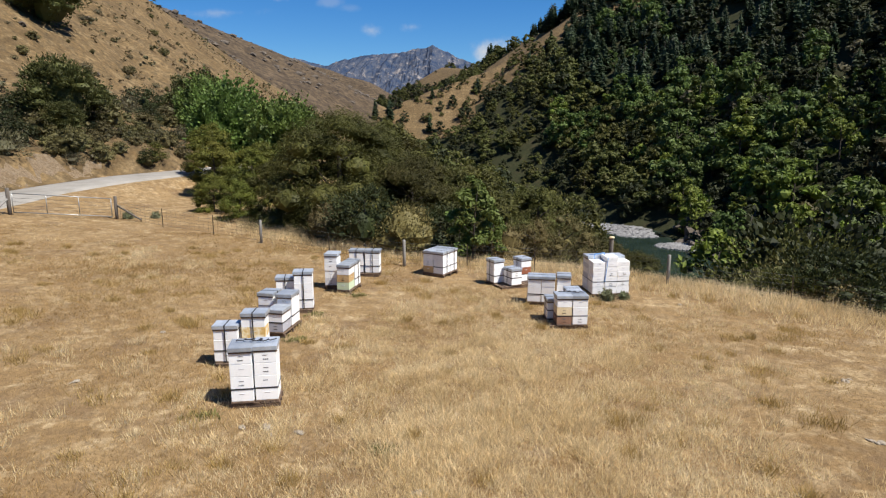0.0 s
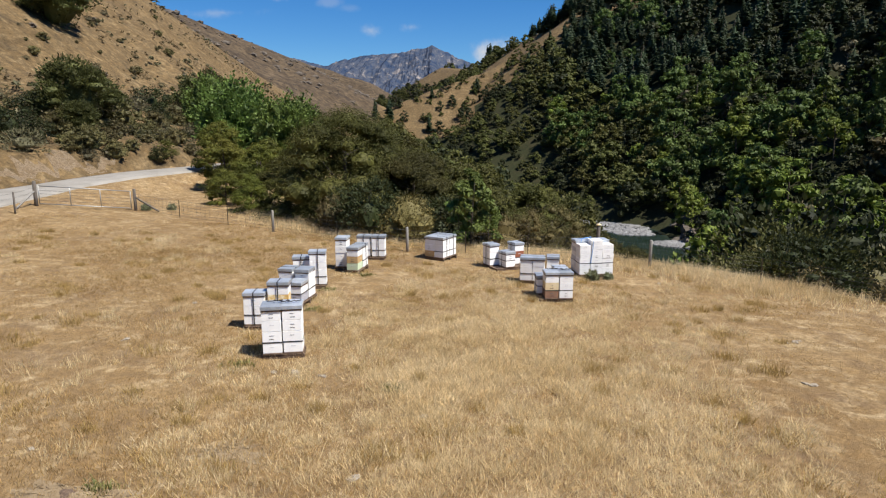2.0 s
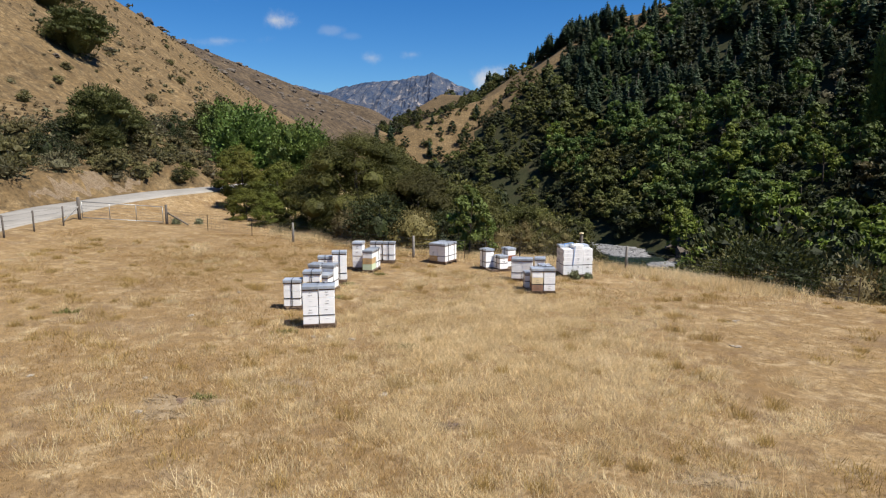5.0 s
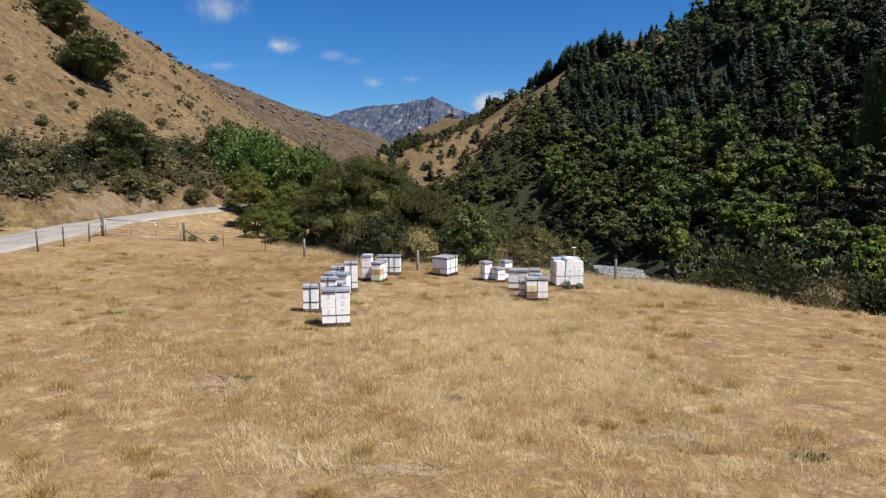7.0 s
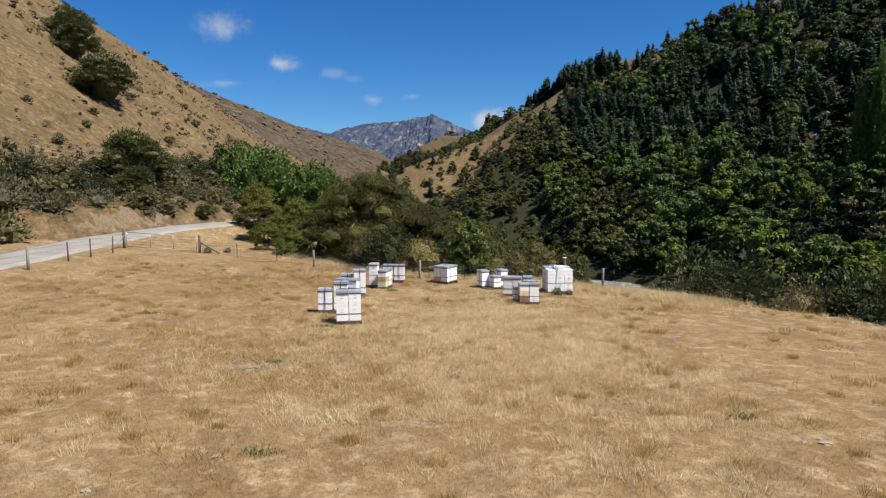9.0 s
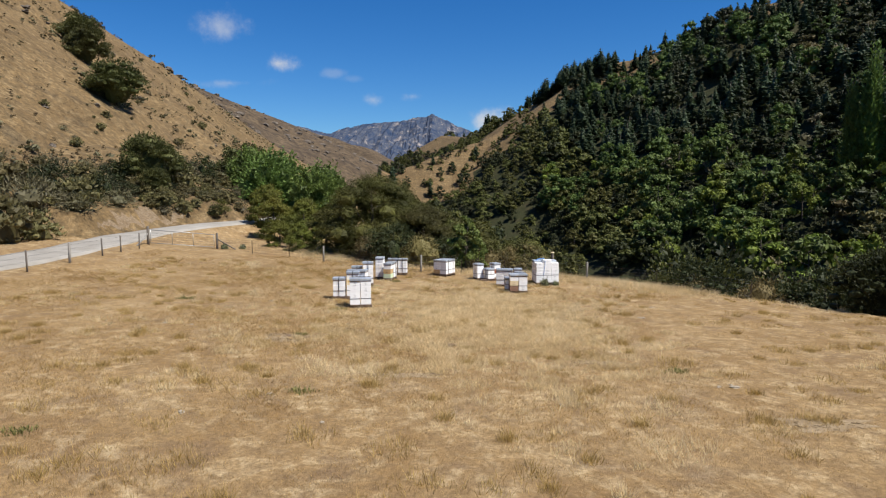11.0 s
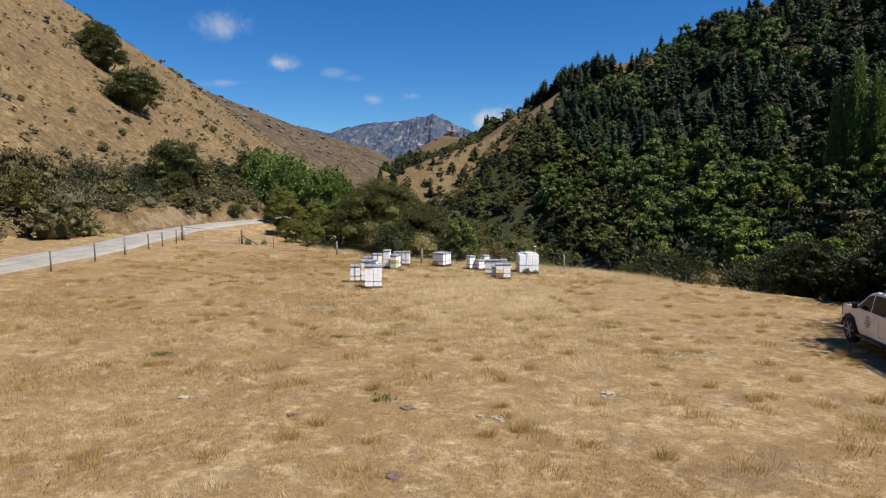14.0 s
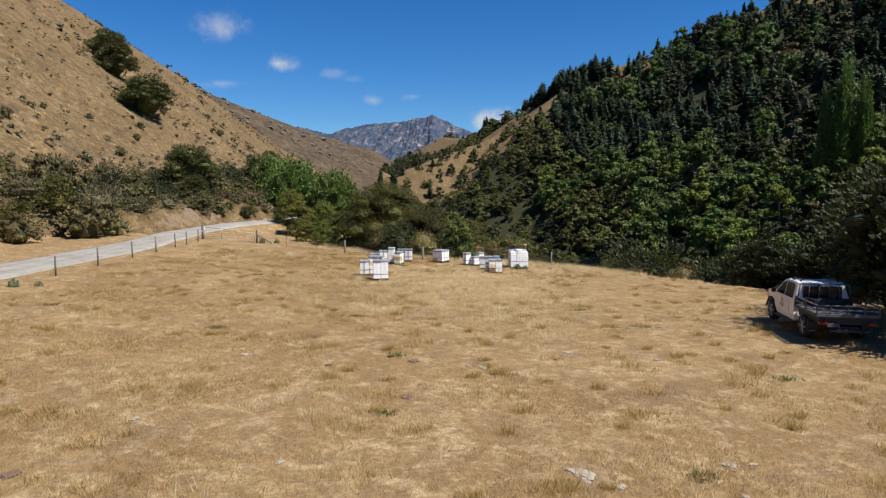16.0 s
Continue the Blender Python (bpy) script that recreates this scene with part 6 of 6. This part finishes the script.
def blades(rng, X, Y, H, per, width, lean, mat, name, label, simple=False):
    """Tufts of thin bent blades: per blades at each place, H metres tall."""
    n = len(X)
    Z = land(X, Y)
    X, Y, Z, H = (np.repeat(q, per) for q in (X, Y, Z, H))
    m = n * per
    a = rng.random(m) * 6.283
    r = rng.random(m) * 0.07
    bx, by = X + np.cos(a) * r * (1 + H * 4), Y + np.sin(a) * r * (1 + H * 4)
    h = H * (0.55 + 0.6 * rng.random(m))
    la = a + rng.normal(size=m) * 0.8
    ln = lean * h * (0.3 + rng.random(m))
    tip = np.stack([bx + np.cos(la) * ln, by + np.sin(la) * ln, Z + h], -1)
    mid = np.stack([bx + np.cos(la) * ln * 0.35, by + np.sin(la) * ln * 0.35, Z + h * 0.62], -1)
    base = np.stack([bx, by, Z - 0.02], -1)
    s = rng.random(m) * 6.283
    side = np.stack([np.cos(s), np.sin(s), 0 * s], -1) * (width * (0.6 + 0.8 * rng.random(m)))[:, None]
    if simple:
        v = np.stack([base - side, base + side, tip], 1).reshape(-1, 3)
        f = np.arange(m * 3).reshape(-1, 3)
    else:
        v = np.stack([base - side * 0.6, base + side * 0.6, mid + side, tip, mid - side], 1).reshape(-1, 3)
        k = np.arange(m)[:, None] * 5
        f = np.concatenate([k + np.array([[0, 1, 2]]), k + np.array([[0, 2, 4]]), k + np.array([[4, 2, 3]])])
    ob = new(name, mesh_from(name, v, f, mat))
    return tagged(ob, label, "grass", kind="stuff")


def build_grass():
    rng = np.random.default_rng(17)
    X, Y = rng.uniform(-20, 27, 430000), rng.uniform(-21, 30, 430000)
    de, _, side = seg_dist(X, Y, EDGE)
    cover = wobble(X, Y, 1.1, 1) * 0.5 + wobble(X, Y, 3.2, 2) * 0.6 + wobble(X, Y, 0.45, 4) * 0.3 - 0.7 * np.clip((X - 5) / 9, 0, 1)   # thinner towards the gully
    ok = (side <= 0) & (rng.random(len(X)) < np.clip(0.42 + 0.34 * cover, 0.08, 1.0)) & (np.abs(X) < (Y + 25) * 0.78 + 2)
    X, Y, cover = X[ok], Y[ok], cover[ok]
    H = np.clip(0.055 + 0.06 * cover, 0.03, 0.16) * (0.7 + 0.6 * rng.random(len(X)))
    blades(rng, X, Y, H, 5, 0.0055, 1.0, LEAF["grass"], "grass", "short dry golden grass over the paddock", True)
    # taller pale tussocks
    n = 1500
    cx, cy = rng.uniform(-18, 24, n), rng.uniform(-19, 27, n)
    _, _, side = seg_dist(cx, cy, EDGE)
    keep = (side <= 0) & (wobble(cx, cy, 4, 8) + 0.5 * wobble(cx, cy, 1.5, 3) > -0.1)
    cx, cy = cx[keep], cy[keep]
    k = 20
    rad = np.repeat(0.05 + 0.22 * rng.random(len(cx)) ** 1.5, k)
    X = np.repeat(cx, k) + rng.normal(size=len(cx) * k) * rad
    Y = np.repeat(cy, k) + rng.normal(size=len(cx) * k) * rad
    tall = np.repeat(0.10 + 0.18 * rng.random(len(cx)) ** 1.5, k)
    blades(rng, X, Y, tall * (0.7 + 0.6 * rng.random(len(X))), 6, 0.005, 0.65, LEAF["pale_grass"], "tussock_grass", "pale feathery tussocks of tall dry grass", True)
    # darker golden tufts
    n = 800
    cx, cy = rng.uniform(-18, 24, n), rng.uniform(-19, 27, n)
    _, _, side = seg_dist(cx, cy, EDGE)
    cx, cy = cx[side <= 0], cy[side <= 0]
    k = 30
    rad = np.repeat(0.06 + 0.26 * rng.random(len(cx)) ** 1.5, k)
    X, Y = np.repeat(cx, k) + rng.normal(size=len(cx) * k) * rad, np.repeat(cy, k) + rng.normal(size=len(cx) * k) * rad
    tall = np.repeat(0.10 + 0.12 * rng.random(len(cx)), k)
    blades(rng, X, Y, tall * (0.7 + 0.6 * rng.random(len(X))), 6, 0.0055, 0.7, LEAF["gold_grass"], "golden_tufts", "golden-brown tufts of standing dry grass", True)
    # flattened pale grass in the middle of the paddock
    n = 640
    cx, cy = rng.normal(1.2, 2.5, n), rng.normal(10.0, 4.8, n)
    k = 64
    rad = np.repeat(0.10 + 0.26 * rng.random(n), k)
    X, Y = np.repeat(cx, k) + rng.normal(size=n * k) * rad, np.repeat(cy, k) + rng.normal(size=n * k) * rad
    blades(rng, X, Y, np.repeat(0.07 + 0.15 * rng.random(n) ** 1.5, k) * (0.6 + 0.6 * rng.random(len(X))), 5, 0.0055, 1.0, LEAF["pale_grass"], "flattened_grass", "pale flattened grass in the middle of the paddock", True)
    # rank grass along the fence and the gully edge
    t = rng.random(9000)
    pts = EDGE[3:12]
    q = np.linspace(0, 1, len(pts))
    X = np.interp(t, q, [p[0] for p in pts]) + rng.normal(size=len(t)) * 0.9 - 0.5
    Y = np.interp(t, q, [p[1] for p in pts]) + rng.normal(size=len(t)) * 0.9 - 0.5
    blades(rng, X, Y, 0.16 + 0.26 * rng.random(len(X)), 6, 0.008, 0.8, LEAF["pale_grass"], "rank_grass", "tall dry grass along the fence and gully edge", True)
    # thin green patches
    X, Y = [], []
    for x, y in ((-1.06, 9.56), (-4.78, 5.82), (-3.43, -0.19), (-1.24, -11.86), (-1.42, -6.66), (4.36, -14.93), (-15.7, -0.1), (-3.6, 17.2), (-3.7, 15.0), (-4.4, 10.7), (-2.7, 19.6), (-11, 12), (6, 2), (-8, -3), (9, -9)):
        X.append(x + rng.normal(size=34) * 0.16)
        Y.append(y + rng.normal(size=34) * 0.12)
    X, Y = np.concatenate(X), np.concatenate(Y)
    blades(rng, X, Y, 0.05 + 0.07 * rng.random(len(X)), 4, 0.009, 0.8, LEAF["green_grass"], "green_grass", "thin green weeds and grass in patches")


def build_bare_patches():
    """Thin spots of bare soil with dead grey litter."""
    rng = np.random.default_rng(29)
    for x, y, w, d in ((-5.18, 5.69, 0.75, 0.35), (-3.35, 7.0, 0.55, 0.30), (-1.21, 1.44, 1.05, 0.22), (-5.2, 5.0, 0.4, 0.2), (-0.02, 4.85, 0.25, 0.15), (7.4, -2.0, 0.8, 0.4), (4.0, 3.0, 0.6, 0.25)):
        n = 40
        bm = bmesh.new()
        ring = []
        for i in range(n):
            a = 6.283 * i / n
            r = 1 + 0.25 * math.sin(3 * a + x) + 0.18 * math.sin(7 * a + y) + 0.12 * rng.normal()
            px, py = x + math.cos(a) * w * r, y + math.sin(a) * d * r
            ring.append(bm.verts.new((px, py, ground_at(px, py) + 0.004)))
        c = bm.verts.new((x, y, ground_at(x, y) + 0.03))
        for i in range(n):
            bm.faces.new((c, ring[i], ring[(i + 1) % n]))
        for i in range(70):
            a, r = rng.random() * 6.283, math.sqrt(rng.random())
            px, py = x + math.cos(a) * w * r, y + math.sin(a) * d * r
            z = ground_at(px, py) + 0.02
            t, L = rng.random() * 6.283, 0.05 + 0.12 * rng.random()
            tube(bm, [(px, py, z), (px + math.cos(t) * L, py + math.sin(t) * L, z + 0.03 * rng.random())], 0.005, 3)
        tagged(new("bare_patch", mesh_of("bare_patch", bm, G_BARE)), "patch of bare grey-brown soil with dead stalks", "soil", kind="stuff")


G_BARE = material("bare_soil", [(0.147, 0.101, 0.056), (0.217, 0.158, 0.091), (0.301, 0.231, 0.143)], 6, 40, 0.95, 0.5, coords="World")
build_bare_patches()


def build_weeds():
    rng = np.random.default_rng(61)
    st, me = mass_meshes(63, 0.62, 0.46, -0.05, "weed", 700, 0.07, 0.5, 2.6, thin=0.14, trunk=0.01, limbs=5, level=2)
    st.name, me.name = "stem", "leaves"
    for x, y, s in ((5.42, 20.25, 0.72), (6.02, 20.42, 0.5), (-16.6, 33.0, 0.8), (-15.4, 33.6, 0.7), (-19.8, 3.8, 0.7), (-19.0, 4.4, 0.5), (-20.4, 2.8, 0.6)):
        ob = thing("weed", "grey-green weed growing in the dry grass", "weed", Matrix.LocRotScale((x, y, ground_at(x, y)), Euler((0, 0, x)), (s, s, s)), "weeds")
        child("stem", st, ob)
        child("leaves", me, ob)



def build_loose_straps():
    """Loose black webbing left lying in coils on two pairs of lids."""
    rng = np.random.default_rng(3)
    for x, y, turn, h in ((-3.53, 11.39, 8.4, 1.235), (3.58, 17.08, 1, 0.99)):
        z = ground_at(x, y) + h
        bm = bmesh.new()
        pts = []
        for i in range(46):
            t = i / 45
            r = 0.07 * (1 - abs(2 * t - 1)) + 0.01
            pts.append((-0.38 + 0.76 * t + r * math.cos(t * 34), r * math.sin(t * 34) * 0.8 + 0.04 * math.sin(t * 6), 0.012 + 0.02 * rng.random()))
        tube(bm, pts, 0.011, 5)
        ob = new("loose_strap", mesh_of("loose_strap", bm, M_STRAP, True))
        ob.matrix_world = pose(x, y, z, 0, 0, turn)
        tagged(ob, "loose black strap lying in coils on hive lids", "strap", "loose straps")


build_loose_straps()
build_grass()
build_weeds()
